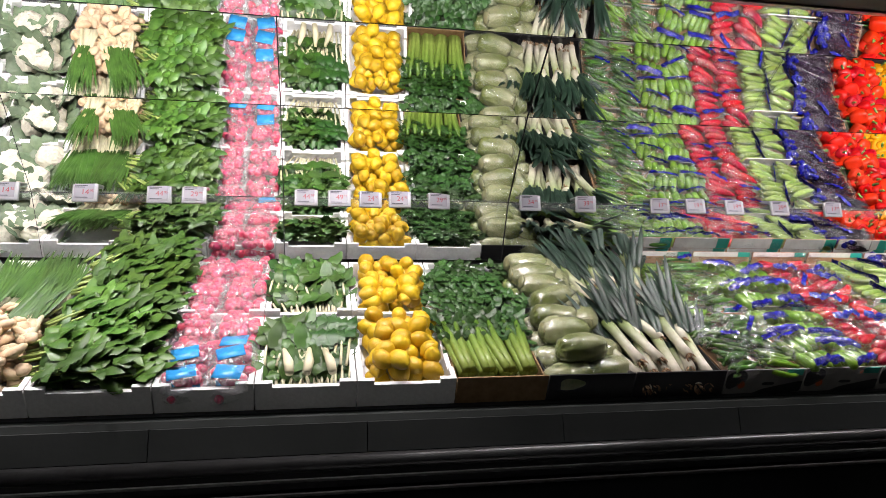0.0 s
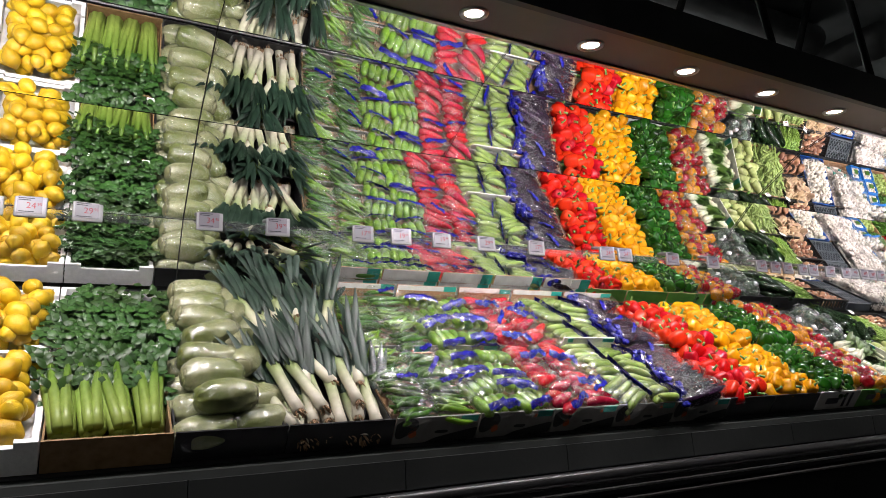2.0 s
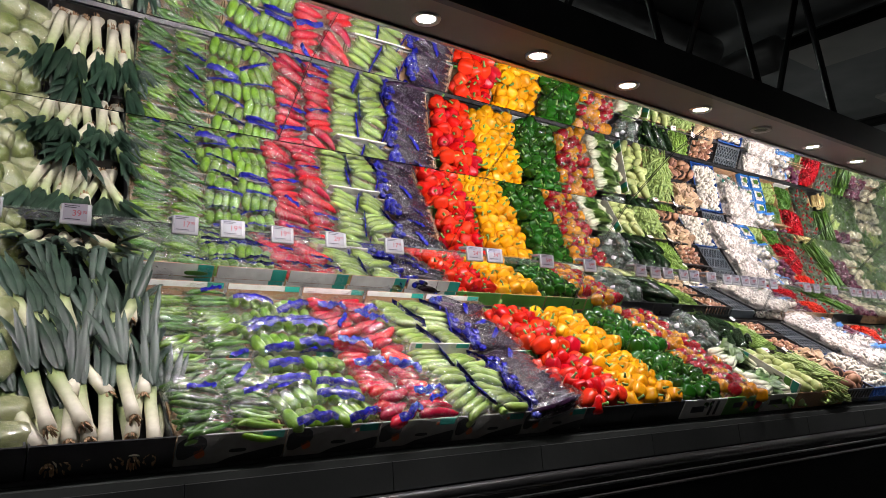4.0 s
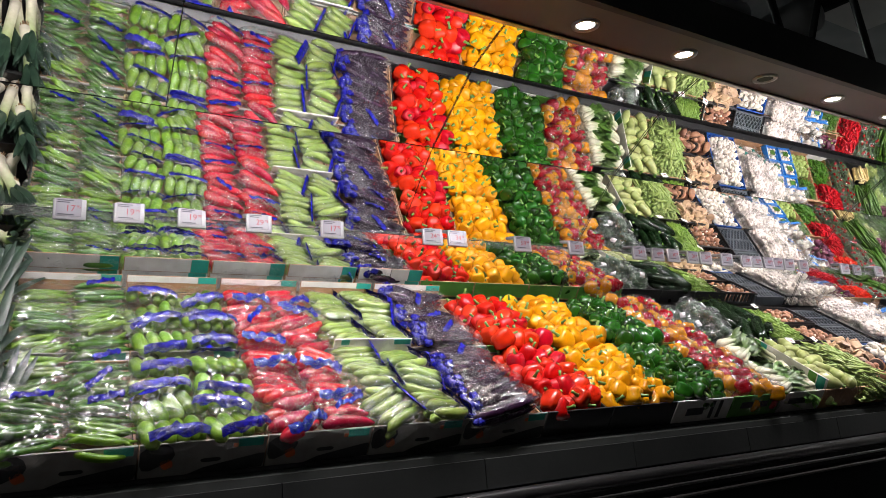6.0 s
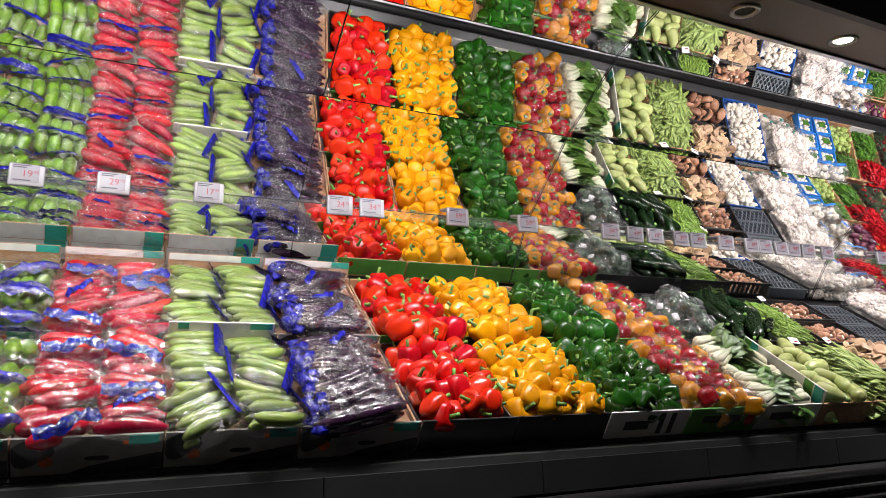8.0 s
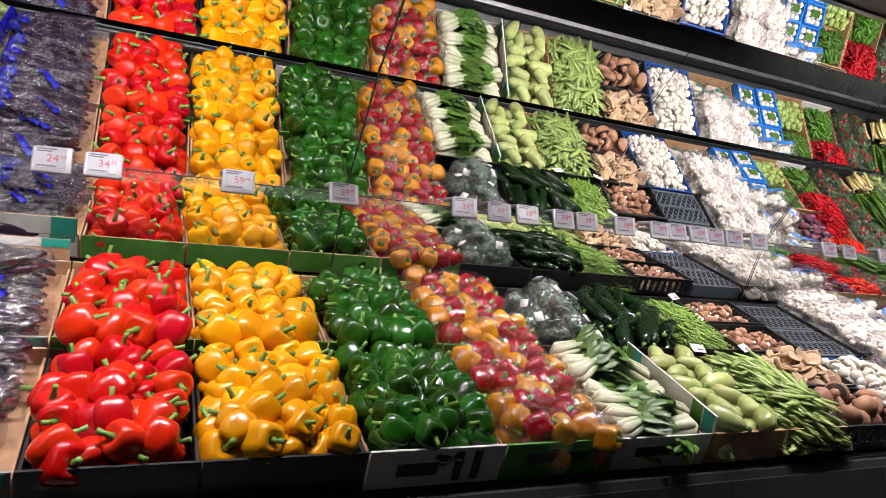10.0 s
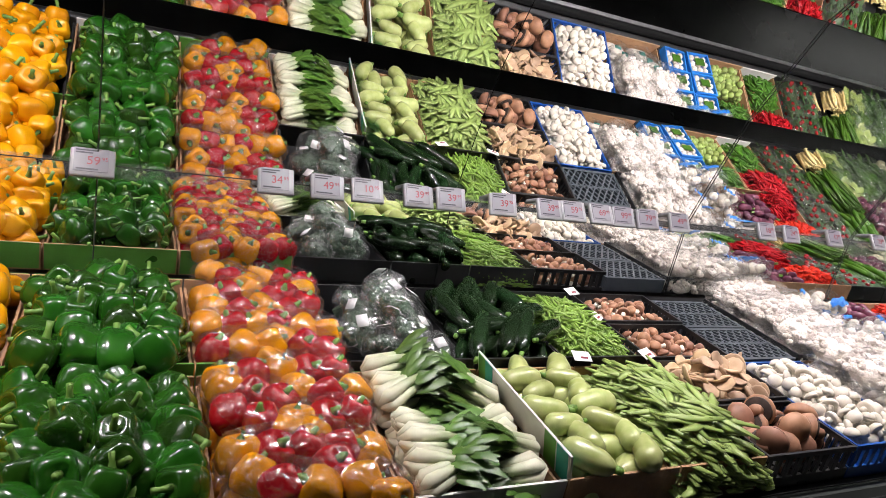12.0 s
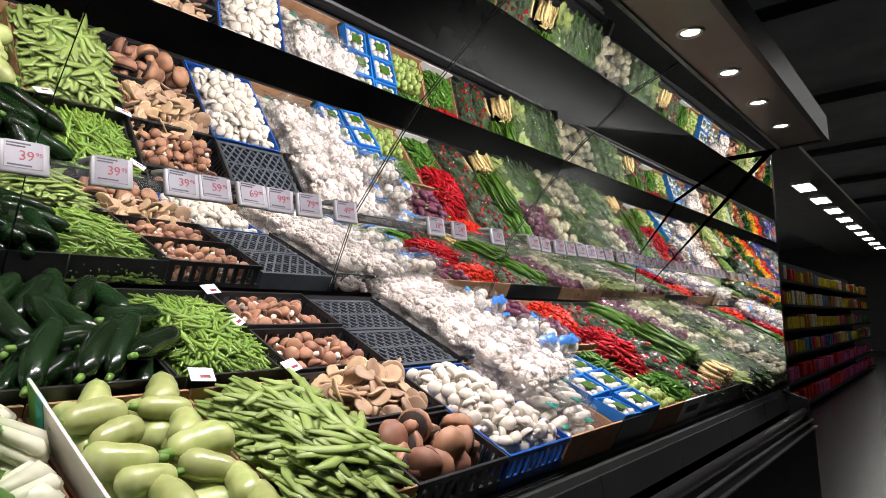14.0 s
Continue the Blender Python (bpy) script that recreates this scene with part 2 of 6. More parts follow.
M_PAK = mat("pak_choi_stalk", (1, 1, 1), (0.85, 0.87, 0.8), rough=0.4, scale=50, vary=0.1, grad=(1, 0.015, 0.095, (0.70, 0.69, 0.54), (0.16, 0.27, 0.05)))
M_ROOT = mat("brown_roots", (0.42, 0.27, 0.15), (0.25, 0.15, 0.08), rough=0.8, scale=80, bump=0.5, bscale=200)
M_GINGER = mat("ginger_skin", (0.70, 0.54, 0.36), (0.55, 0.38, 0.22), rough=0.65, scale=40, bump=0.3, vary=0.1)
M_NAPA = mat("pale_cabbage_leaf", (1.0, 1.0, 0.95), (0.52, 0.62, 0.38), rough=0.4, scale=34, vary=0.12, bump=0.5, bscale=34, contrast=0.8, grad=(0, -0.07, 0.05, (0.40, 0.385, 0.25), (0.215, 0.24, 0.085)))
M_CAULI = mat("cauliflower_curd", (0.78, 0.74, 0.62), (0.62, 0.58, 0.46), rough=0.7, scale=50, bump=0.8, bscale=90)
M_CAULEAF = mat("grey_green_outer_leaf", (0.17, 0.22, 0.13), (0.09, 0.14, 0.075), rough=0.5, scale=26, vary=0.2, bump=0.3)
M_CUKE = mat("green_cucumber_skin", (0.075, 0.20, 0.014), (0.03, 0.10, 0.006), rough=0.32, scale=30, vary=0.3)
M_LIME = mat("bright_green_squash", (0.19, 0.34, 0.022), (0.09, 0.20, 0.010), rough=0.3, scale=30, vary=0.2)
M_PALEZ = mat("pale_zucchini_skin", (0.44, 0.48, 0.20), (0.33, 0.39, 0.12), rough=0.28, scale=50, vary=0.16, coat=0.25)
M_DARKZ = mat("dark_zucchini_skin", (0.010, 0.028, 0.008), (0.005, 0.014, 0.004), rough=0.2, scale=40, vary=0.5, coat=0.45)
M_REDSKIN = mat("red_pointed_pepper", (0.52, 0.006, 0.03), (0.34, 0.004, 0.016), rough=0.25, scale=20, vary=0.2, coat=0.3)
M_RADISH = mat("pink_red_radish", (0.78, 0.09, 0.20), (0.60, 0.045, 0.11), rough=0.3, scale=30, vary=0.3)
M_AUB = mat("aubergine_skin", (0.028, 0.010, 0.030), (0.015, 0.006, 0.018), rough=0.16, scale=20, vary=0.4, coat=0.4)
M_BEAN = mat("green_bean", (0.20, 0.32, 0.05), (0.11, 0.21, 0.025), rough=0.42, scale=9, contrast=0.9)
M_FLATBEAN = mat("flat_green_bean", (0.29, 0.38, 0.115), (0.20, 0.29, 0.065), rough=0.42, scale=9, contrast=0.9)
M_WMUSH = mat("white_mushroom", (0.72, 0.67, 0.59), (0.60, 0.54, 0.45), rough=0.55, scale=25, vary=0.08)
M_BMUSH = mat("brown_mushroom", (0.40, 0.20, 0.12), (0.23, 0.105, 0.06), rough=0.55, scale=25, vary=0.25)
M_GILL = mat("dark_mushroom_gills", (0.06, 0.035, 0.026), (0.03, 0.018, 0.013), rough=0.8, scale=60)
M_OYST = mat("oyster_mushroom", (0.50, 0.35, 0.22), (0.36, 0.23, 0.13), rough=0.55, scale=25, vary=0.25)
M_BROC = mat("broccoli_head", (0.085, 0.14, 0.085), (0.045, 0.085, 0.05), rough=0.7, scale=60, bump=0.9, bscale=160, vary=0.2)
M_CHILI_R = mat("red_chili", (0.46, 0.008, 0.014), (0.30, 0.006, 0.010), rough=0.25, scale=9)
M_CHILI_O = mat("orange_red_chili", (0.62, 0.03, 0.01), (0.48, 0.016, 0.008), rough=0.25, scale=9)
M_CHILI_G = mat("green_chili", (0.07, 0.17, 0.02), (0.035, 0.10, 0.012), rough=0.3, scale=9)
M_PURPLE = mat("striped_purple_skin", (0.085, 0.016, 0.045), (0.17, 0.06, 0.085), rough=0.25, scale=30, vary=0.3)
M_SPIN = mat("fresh_spinach_leaf", (0.10, 0.20, 0.03), (0.035, 0.095, 0.012), rough=0.38, scale=24, vary=0.3)
M_RIB = mat("pale_cabbage_rib", (0.27, 0.27, 0.15), (0.2, 0.2, 0.1), rough=0.45, scale=20)
M_ENOKI = mat("white_mushroom_cluster", (0.80, 0.73, 0.67), (0.62, 0.54, 0.47), rough=0.6, scale=60, bump=0.6, bscale=140)
M_LATTICE = mat("blue_grey_crate_plastic", (0.06, 0.072, 0.085), (0.045, 0.055, 0.065), rough=0.4, scale=20)
M_CREAMCORN = mat("pale_yellow_corn", (0.74, 0.60, 0.30), (0.62, 0.46, 0.18), rough=0.45, scale=60)

# ---- mesh helpers ----
def bm_ring(bm, centre, ax, ay, r, n, ph=0.0, fn=None):
    vs = []
    for k in range(n):
        a = 2 * math.pi * k / n + ph
        rr = r * (fn(a) if fn else 1.0)
        vs.append(bm.verts.new(centre + ax * (rr * math.cos(a)) + ay * (rr * math.sin(a))))
    return vs


def tube(bm, pts, radii, n=8, flat=1.0, cap=True):
    """Sweep a round section along the points."""
    pts = [Vector(p) for p in pts]
    prev = None
    for i, p in enumerate(pts):
        d = (pts[min(i + 1, len(pts) - 1)] - pts[max(i - 1, 0)]).normalized()
        ref = Vector((0, 0, 1)) if abs(d.z) < 0.9 else Vector((0, 1, 0))
        ax = d.cross(ref).normalized()
        ay = ax.cross(d).normalized() * flat
        ring = bm_ring(bm, p, ax, ay, radii[i], n)
        if prev:
            for k in range(n):
                bm.faces.new((prev[k], prev[(k + 1) % n], ring[(k + 1) % n], ring[k]))
        elif cap:
            bm.faces.new(ring[::-1])
        prev = ring
    if cap:
        bm.faces.new(prev)


def ball(bm, fn, nu=12, nv=8, m=None):
    """Closed ball whose point at (angle, height angle) is fn(a, b)."""
    m = m or Matrix()
    top = bm.verts.new(m @ Vector(fn(0.0, math.pi / 2)))
    bot = bm.verts.new(m @ Vector(fn(0.0, -math.pi / 2)))
    rows = []
    for j in range(1, nv):
        b = math.pi / 2 - math.pi * j / nv
        rows.append([bm.verts.new(m @ Vector(fn(2 * math.pi * k / nu, b))) for k in range(nu)])
    for k in range(nu):
        k2 = (k + 1) % nu
        bm.faces.new((top, rows[0][k], rows[0][k2]))
        bm.faces.new((bot, rows[-1][k2], rows[-1][k]))
        for j in range(len(rows) - 1):
            bm.faces.new((rows[j][k], rows[j + 1][k], rows[j + 1][k2], rows[j][k2]))


def ell(rx, ry, rz, amp=0.0, freq=3.0, seed=0.0):
    def fn(a, b):
        p = Vector((rx * math.cos(b) * math.cos(a), ry * math.cos(b) * math.sin(a), rz * math.sin(b)))
        if amp:
            s = max(rx, ry, rz)
            p *= 1 + amp * noise.noise(p / s * freq + Vector((seed, seed * 1.7, -seed)))
        return p
    return fn


def box(bm, x0, y0, z0, x1, y1, z1, m=None):
    m = m or Matrix()
    v = [bm.verts.new(m @ Vector((x, y, z))) for z in (z0, z1) for y in (y0, y1) for x in (x0, x1)]
    for f in ((0, 2, 3, 1), (4, 5, 7, 6), (0, 1, 5, 4), (2, 6, 7, 3), (0, 4, 6, 2), (1, 3, 7, 5)):
        bm.faces.new([v[i] for i in f])


def bevel(bm, w=0.004, seg=2):
    bmesh.ops.bevel(bm, geom=bm.edges[:], offset=w, segments=seg, affect="EDGES", profile=0.6)


def extrude_x(bm, prof, x0, x1, closed=True):
    a = [bm.verts.new((x0, y, z)) for y, z in prof]
    b = [bm.verts.new((x1, y, z)) for y, z in prof]
    n = len(prof)
    for i in range(n if closed else n - 1):
        j = (i + 1) % n
        bm.faces.new((a[i], a[j], b[j], b[i]))
    if closed:
        bm.faces.new(a[::-1])
        bm.faces.new(b)


def leaf(bm, p, yaw, pitch, length, width, curl=0.6, nseg=4, fold=0.25, wavy=0.0):
    """A curved leaf blade from p."""
    d = Vector((math.cos(yaw) * math.cos(pitch), math.sin(yaw) * math.cos(pitch), math.sin(pitch)))
    side = Vector((-math.sin(yaw), math.cos(yaw), 0))
    q, prev = Vector(p), None
    for i in range(nseg + 1):
        t = i / nseg
        w = width * math.sin(math.pi * min(0.97, 0.12 + 0.85 * t)) ** 0.8 * 0.5
        up = side.cross(d).normalized()
        off = up * (-abs(fold) * w + wavy * random.uniform(-1, 1))
        row = [bm.verts.new(q - side * w - off), bm.verts.new(q), bm.verts.new(q + side * w - off)]
        if prev:
            bm.faces.new((prev[0], prev[1], row[1], row[0]))
            bm.faces.new((prev[1], prev[2], row[2], row[1]))
        prev = row
        q = q + d * (length / nseg)
        pitch -= curl / nseg
        d = Vector((math.cos(yaw) * math.cos(pitch), math.sin(yaw) * math.cos(pitch), math.sin(pitch)))


def mesh_of(name, bm, material, smooth=True):
    bmesh.ops.recalc_face_normals(bm, faces=bm.faces[:])
    me = bpy.data.meshes.new(name)
    bm.to_mesh(me)
    bm.free()
    if smooth:
        me.polygons.foreach_set("use_smooth", [True] * len(me.polygons))
    me.materials.append(material)
    return me


def part(name, bm, material, parent=None, label="", smooth=True):
    ob = new(name, mesh_of(name, bm, material, smooth))
    if parent is not None:
        ob.parent = parent
    if label:
        ob["label"] = label
    return ob


def text_part(name, words, size, m, material, parent):
    cu = bpy.data.curves.new(name, "FONT")
    cu.body, cu.size, cu.extrude = words, size, 0.0004
    cu.align_x, cu.align_y = "CENTER", "CENTER"
    cu.materials.append(material)
    ob = new(name, cu)
    ob.parent = parent
    ob.matrix_basis = m
    return ob


USED = set()


def put(proto, m, s=1.0):
    """Place the prototype itself first, then copies of it."""
    if proto.name in USED:
        o = copy_thing(proto, m)
    else:
        USED.add(proto.name)
        proto.matrix_basis = m
        return proto
    o.scale = (s, s, s)
    return o


rng = random.Random(7)

# the sloping deck: local x along the case, v up the slope, w off it
ANG = 28.7
DECK = Matrix.Translation((0, 2.18, 1.033)) @ Matrix.Rotation(radians(ANG), 4, "X")


def at(x, v, w, rx=0, ry=0, rz=0):
    return DECK @ pose(x, v, w, rx, ry, rz)

# ---- structure ----
X0, X1 = -1.75, 7.50
MIRROR = [(2.900, 1.412), (2.785, 1.627), (2.531, 1.889), (2.273, 2.075), (2.094, 2.1435)]


def slab(name, x0, y0, z0, x1, y1, z1, material, label, cat):
    bm = bmesh.new()
    box(bm, x0, y0, z0, x1, y1, z1)
    ob = part(name, bm, material, smooth=False)
    return tagged(ob, label, cat, kind="structure")


slab("floor", -6, -3, -0.1, 34, 12, 0, M_FLOOR, "dark grey polished store floor tiles", "floor")
slab("ceiling", -6, -3, 4.2, 34, 12, 4.3, M_CEIL, "black painted open store ceiling", "ceiling")
# unseen wall added behind the camera, so that the mirrors meet darkness
slab("unseen_wall_behind", -6, -3.1, 0, 34, -3, 4.2, M_WALL, "dark wall closing off the store", "wall")
slab("wall_back", -6, 12, 0, 34, 12.1, 4.2, M_WALL, "dark wall closing off the store", "wall")
slab("wall_west", -6.1, -3, 0, -6, 12, 4.2, M_WALL, "dark wall closing off the store", "wall")
slab("wall_east", 34, -3, 0, 34.1, 12, 4.2, M_WALL, "dark wall closing off the store", "wall")

case = tagged(new("produce_display_case"), "long black refrigerated produce case with tilted mirrors", "display case")
case.location = (0, 2.4, 0)


def cpart(name, bm, material, label="", smooth=False, parent=None):
    ob = part(name, bm, material, parent or case, label, smooth)
    ob.matrix_parent_inverse = Matrix.Translation((0, -2.4, 0)) if parent is None else Matrix()
    return ob


def dk(v, w):
    a = radians(ANG)
    return (2.18 + v * math.cos(a) - w * math.sin(a), 1.033 + v * math.sin(a) + w * math.cos(a))


# sloping deck under the trays
bm = bmesh.new()
extrude_x(bm, [dk(-0.012, -0.086), dk(0.75, -0.086), dk(0.75, -0.11), dk(-0.012, -0.11)], X0, X1)
cpart("deck", bm, M_BLACK)
bm = bmesh.new()
extrude_x(bm, [(2.905, 1.29), (2.905, 1.40), (2.925, 1.40), (2.925, 1.29)], X0, X1)
cpart("back_upstand", bm, M_BLACK)
# front: ticket lip, plinth panels, bumper, rails, black base
bm = bmesh.new()
extrude_x(bm, [(2.178, 0.926), (2.182, 0.944), (2.222, 0.950), (2.222, 0.926)], X0, X1)
cpart("shelf_lip", bm, M_LIP)
px = X0
while px < X1 - 0.05:
    bm = bmesh.new()
    extrude_x(bm, [(2.160, 0.850), (2.170, 0.926), (2.19, 0.926), (2.18, 0.850)], px + 0.0015, min(px + 0.55, X1) - 0.0015)
    cpart("plinth_panel", bm, M_PLINTH)
    px += 0.55
prof = [(2.092 + 0.019 * math.cos(a), 0.842 + 0.020 * math.sin(a)) for a in [2 * math.pi * k / 14 for k in range(14)]]
bm = bmesh.new()
extrude_x(bm, prof, X0, X1)
cpart("bumper_rail", bm, M_BUMPER, "black rubber bumper rail", True)
bm = bmesh.new()
extrude_x(bm, [(2.095, 0.78), (2.095, 0.825), (2.15, 0.825), (2.15, 0.78)], X0, X1)
cpart("bumper_channel", bm, M_BLACK)
for ry, rz in ((2.06, 0.806), (2.045, 0.776)):
    bm = bmesh.new()
    extrude_x(bm, [(ry - 0.004, rz), (ry - 0.004, rz + 0.006), (ry + 0.01, rz + 0.006), (ry + 0.01, rz)], X0, X1)
    cpart("trim_strip", bm, M_STEEL, "thin bright steel trim strip")
bm = bmesh.new()
extrude_x(bm, [(2.055, 0.10), (2.055, 0.775), (2.17, 0.775), (2.17, 0.10)], X0, X1)
cpart("base_front", bm, M_BLACK)
bm = bmesh.new()
extrude_x(bm, [(2.12, 0.0), (2.12, 0.10), (2.9, 0.10), (2.9, 0.0)], X0, X1)
cpart("base_kick", bm, M_BLACK)
bm = bmesh.new()
extrude_x(bm, [(2.93, 0.0), (2.93, 2.42), (3.0, 2.42), (3.0, 0.0)], X0, X1)
cpart("back_panel", bm, M_BLACK)
# mirror facets in lengths
JOINTS = [-1.48, -0.64, 0.19, 1.03, 1.86, 2.70, 3.53, 4.36, 5.20, 6.03, 6.87]
ends = [X0] + JOINTS[1::2] + [X1]
for i in range(4):
    (ya, za), (yb, zb) = MIRROR[i], MIRROR[i + 1]
    d = Vector((yb - ya, zb - za)).normalized()
    n = Vector((d.y, -d.x))
    for xa, xb in zip(ends[:-1], ends[1:]):
        bm = bmesh.new()
        e = 0.0012
        extrude_x(bm, [(ya + d.x * e, za + d.y * e), (yb - d.x * e, zb - d.y * e), (yb - d.x * e + n.x * 0.006, zb - d.y * e + n.y * 0.006), (ya + d.x * e + n.x * 0.006, za + d.y * e + n.y * 0.006)], xa + 0.001, xb - 0.001)
        cpart("mirror_panel", bm, M_MIRROR, "tilted mirror glass panel")
# black backing behind the facets
bm = bmesh.new()
extrude_x(bm, [(y + 0.012, z + 0.012) for y, z in MIRROR] + [(2.2, 2.24), (2.93, 2.24), (2.93, 1.43)], X0, X1)
cpart("mirror_backing", bm, M_BLACK)
# thin black braces across the facets
for jx in JOINTS:
    if jx in (-1.48, -0.64, 4.36, 6.87):
        continue
    bm = bmesh.new()
    pts = [Vector((jx, y - 0.003, z - 0.003)) for y, z in (MIRROR[2:5] if jx in (1.86, 2.70) else MIRROR[0:4] if jx < 3 else MIRROR)]
    tube(bm, pts, [0.0009 if jx in (1.86, 2.70) else 0.0014] * len(pts), 6)
    cpart("mirror_brace", bm, M_BLACK)
# canopy
bm = bmesh.new()
extrude_x(bm, [(1.893, 2.148), (2.092, 2.148), (2.092, 2.165), (1.893, 2.165)], X0, X1)
cpart("canopy_underside", bm, M_CANOPY, "bronze metal canopy underside")
bm = bmesh.new()
extrude_x(bm, [(1.868, 2.138), (1.868, 2.262), (1.892, 2.262), (1.892, 2.138)], X0, X1)
cpart("canopy_fascia", bm, M_BLACK)
bm = bmesh.new()
extrude_x(bm, [(1.892, 2.25), (1.892, 2.262), (2.93, 2.42), (2.93, 2.40)], X0, X1)
cpart("canopy_top", bm, M_BLACK)
bm = bmesh.new()
extrude_x(bm, [(2.082, 2.141), (2.093, 2.137), (2.095, 2.147), (2.084, 2.1475)], X0, X1)
cpart("canopy_trim", bm, M_STEEL, "thin steel trim under the canopy")
# ends: mirror at the far end, black at the near end
prof_end = [(2.15, 0.93), (2.15, 1.03), (2.13, 2.15)] + [(y, z) for y, z in MIRROR[::-1]] + [(2.88, 1.3)]
bm = bmesh.new()
extrude_x(bm, prof_end, X1 - 0.012, X1 - 0.004)
cpart("end_mirror", bm, M_MIRROR, "upright mirror closing the case end")
for xa in (X0 - 0.03, X1):
    bm = bmesh.new()
    extrude_x(bm, [(2.07, 0.0), (2.07, 0.90), (2.15, 0.93), (2.15, 1.03), (2.13, 2.14), (1.87, 2.14), (1.87, 2.262), (2.93, 2.42), (3.0, 2.42), (3.0, 0.0)], xa, xa + 0.03)
    cpart("end_panel", bm, M_BLACK)

# downlights
def make_downlight(lit):
    th = tagged(new("downlight"), "round recessed downlight glowing under the canopy" if lit else "round recessed downlight, unlit, under the canopy", "downlight", "downlights in the canopy")
    bm = bmesh.new()
    n = 24
    prof = [(0.042, 0.0), (0.040, -0.005), (0.031, -0.005), (0.026, 0.001)]
    rings = [[bm.verts.new((r * math.cos(2 * math.pi * k / n), r * math.sin(2 * math.pi * k / n), z)) for k in range(n)] for r, z in prof]
    for a, b in zip(rings[:-1], rings[1:]):
        for k in range(n):
            bm.faces.new((a[k], a[(k + 1) % n], b[(k + 1) % n], b[k]))
    part("trim_ring", bm, M_STEEL, th, "bright metal ring")
    bm = bmesh.new()
    vs = [bm.verts.new((0.027 * math.cos(2 * math.pi * k / n), 0.027 * math.sin(2 * math.pi * k / n), -0.001)) for k in range(n)]
    bm.faces.new(vs)
    part("lens", bm, glow("lamp_lens", (1.0, 0.95, 0.86), 9.0) if lit else M_PLINTH, th, "glowing lens" if lit else "dark lens")
    return th


DL, DL_OUT = make_downlight(True), make_downlight(False)
for sk, sx in enumerate(SPOT_X):
    put(DL_OUT if sk in SPOT_OUT else DL, pose(sx, SPOT_Y, 2.1475))

# price tags on a clear rail at the foot of the upper mirror
TAG_X = [(-0.75, "14"), (-0.506, "14"), (-0.27, "44"), (-0.155, "29"), (0.227, "44"), (0.345, "49"), (0.457, "24"), (0.565, "24"), (0.712, "29"),
         (1.066, "34"), (1.291, "39"), (1.604, "17"), (1.757, "19"), (1.932, "19"), (2.138, "29"), (2.388, "17"), (2.781, "24"), (2.887, "34"), (3.197, "59"), (3.478, "59"),
         (3.85, "34"), (3.972, "49"), (4.071, "10"), (4.208, "39"), (4.30, "39"), (4.458, "39"), (4.61, "39"), (4.69, "59"), (4.79, "69"), (4.875, "99"), (4.97, "79"), (5.10, "49"),
         (5.50, "18"), (5.63, "24"), (5.86, "17"), (6.12, "29"), (6.22, "29")] + [(6.34 + 0.098 * k, "29") for k in range(6)] + [(6.97 + 0.098 * k, "24") for k in range(6)]
TAG_Y, TAG_Z = 2.768, 1.658
rail = tagged(new("price_rail"), "clear plastic price rail across the mirror", "price rail")
rail.location = (0, TAG_Y, TAG_Z)
bm = bmesh.new()
extrude_x(bm, [(0.010, 0.004), (0.012, 0.004), (0.012, -0.06), (0.010, -0.06)], X0, X1 - 0.02)
part("rail_strip", bm, M_CLEARRAIL, rail, "", False)
bm = bmesh.new()
extrude_x(bm, [(0.008, 0.004), (0.008, 0.007), (0.020, 0.000), (0.020, -0.003)], X0, X1 - 0.02)
part("rail_edge", bm, M_PLINTH, rail, "", False)


def make_tag(price):
    th = tagged(new("price_tag"), "white electronic price tag with red figures", "price tag", "price tags on the rail")
    bm = bmesh.new()
    box(bm, 0, -0.006, -0.069, 0.083, 0.006, 0.0)
    bevel(bm, 0.004, 2)
    part("tag_case", bm, M_TAG, th)
    bm = bmesh.new()
    box(bm, 0.007, -0.0075, -0.059, 0.071, -0.0055, -0.007)
    disp = part("tag_display", bm, M_SCREEN, th, "grey display", False)
    for a, b, z in ((0.010, 0.050, -0.0145), (0.010, 0.041, -0.020), (0.012, 0.052, -0.0555)):
        bm = bmesh.new()
        box(bm, a, -0.0082, z, b, -0.0072, z + 0.0028)
        part("text_bar", bm, M_GREYINK, disp, "", False)
    text_part("price", price, 0.026, pose(0.043, -0.0080, -0.036, 90, 0, 0), M_REDINK, disp)
    text_part("small_figure", "95", 0.012, pose(0.064, -0.0080, -0.031, 90, 0, 0), M_REDINK, disp)
    return th


TAGS = {}
for tx, price in TAG_X:
    if price not in TAGS:
        TAGS[price] = make_tag(price)
    put(TAGS[price], pose(tx + 0.002, TAG_Y, TAG_Z + 0.002, -8 + rng.uniform(-4, 4), 0, rng.uniform(-3, 3)))

# ---- trays and crates (local: x 0..w, v 0..d, rim at w=0) ----
TRAY_H = 0.084


def tray_mesh(bm, wd, dp, h, t=0.012, low=0.0, ft=None):
    """Open tray; low: how much the long sides dip in the middle."""
    box(bm, 0, 0, -h, wd, dp, -h + t)
    for (a0, b0, a1, b1) in ((0, 0, wd, ft or t), (0, dp - t, wd, dp)):
        box(bm, a0, b0, -h + t, a1, b1, -low)
    for a0, a1 in ((0, t), (wd - t, wd)):
        box(bm, a0, (ft or t), -h + t, a1, dp - t, -low)
    if low:
        c = 0.045
        for a0 in (0, wd - c):
            for b0 in (0, dp - t):
                box(bm, a0, b0, -low, a0 + c, b0 + t, 0)
        for a0 in (0, wd - t):
            for b0 in (t, dp - t - c):
                box(bm, a0, b0, -low, a0 + t, b0 + c, 0)


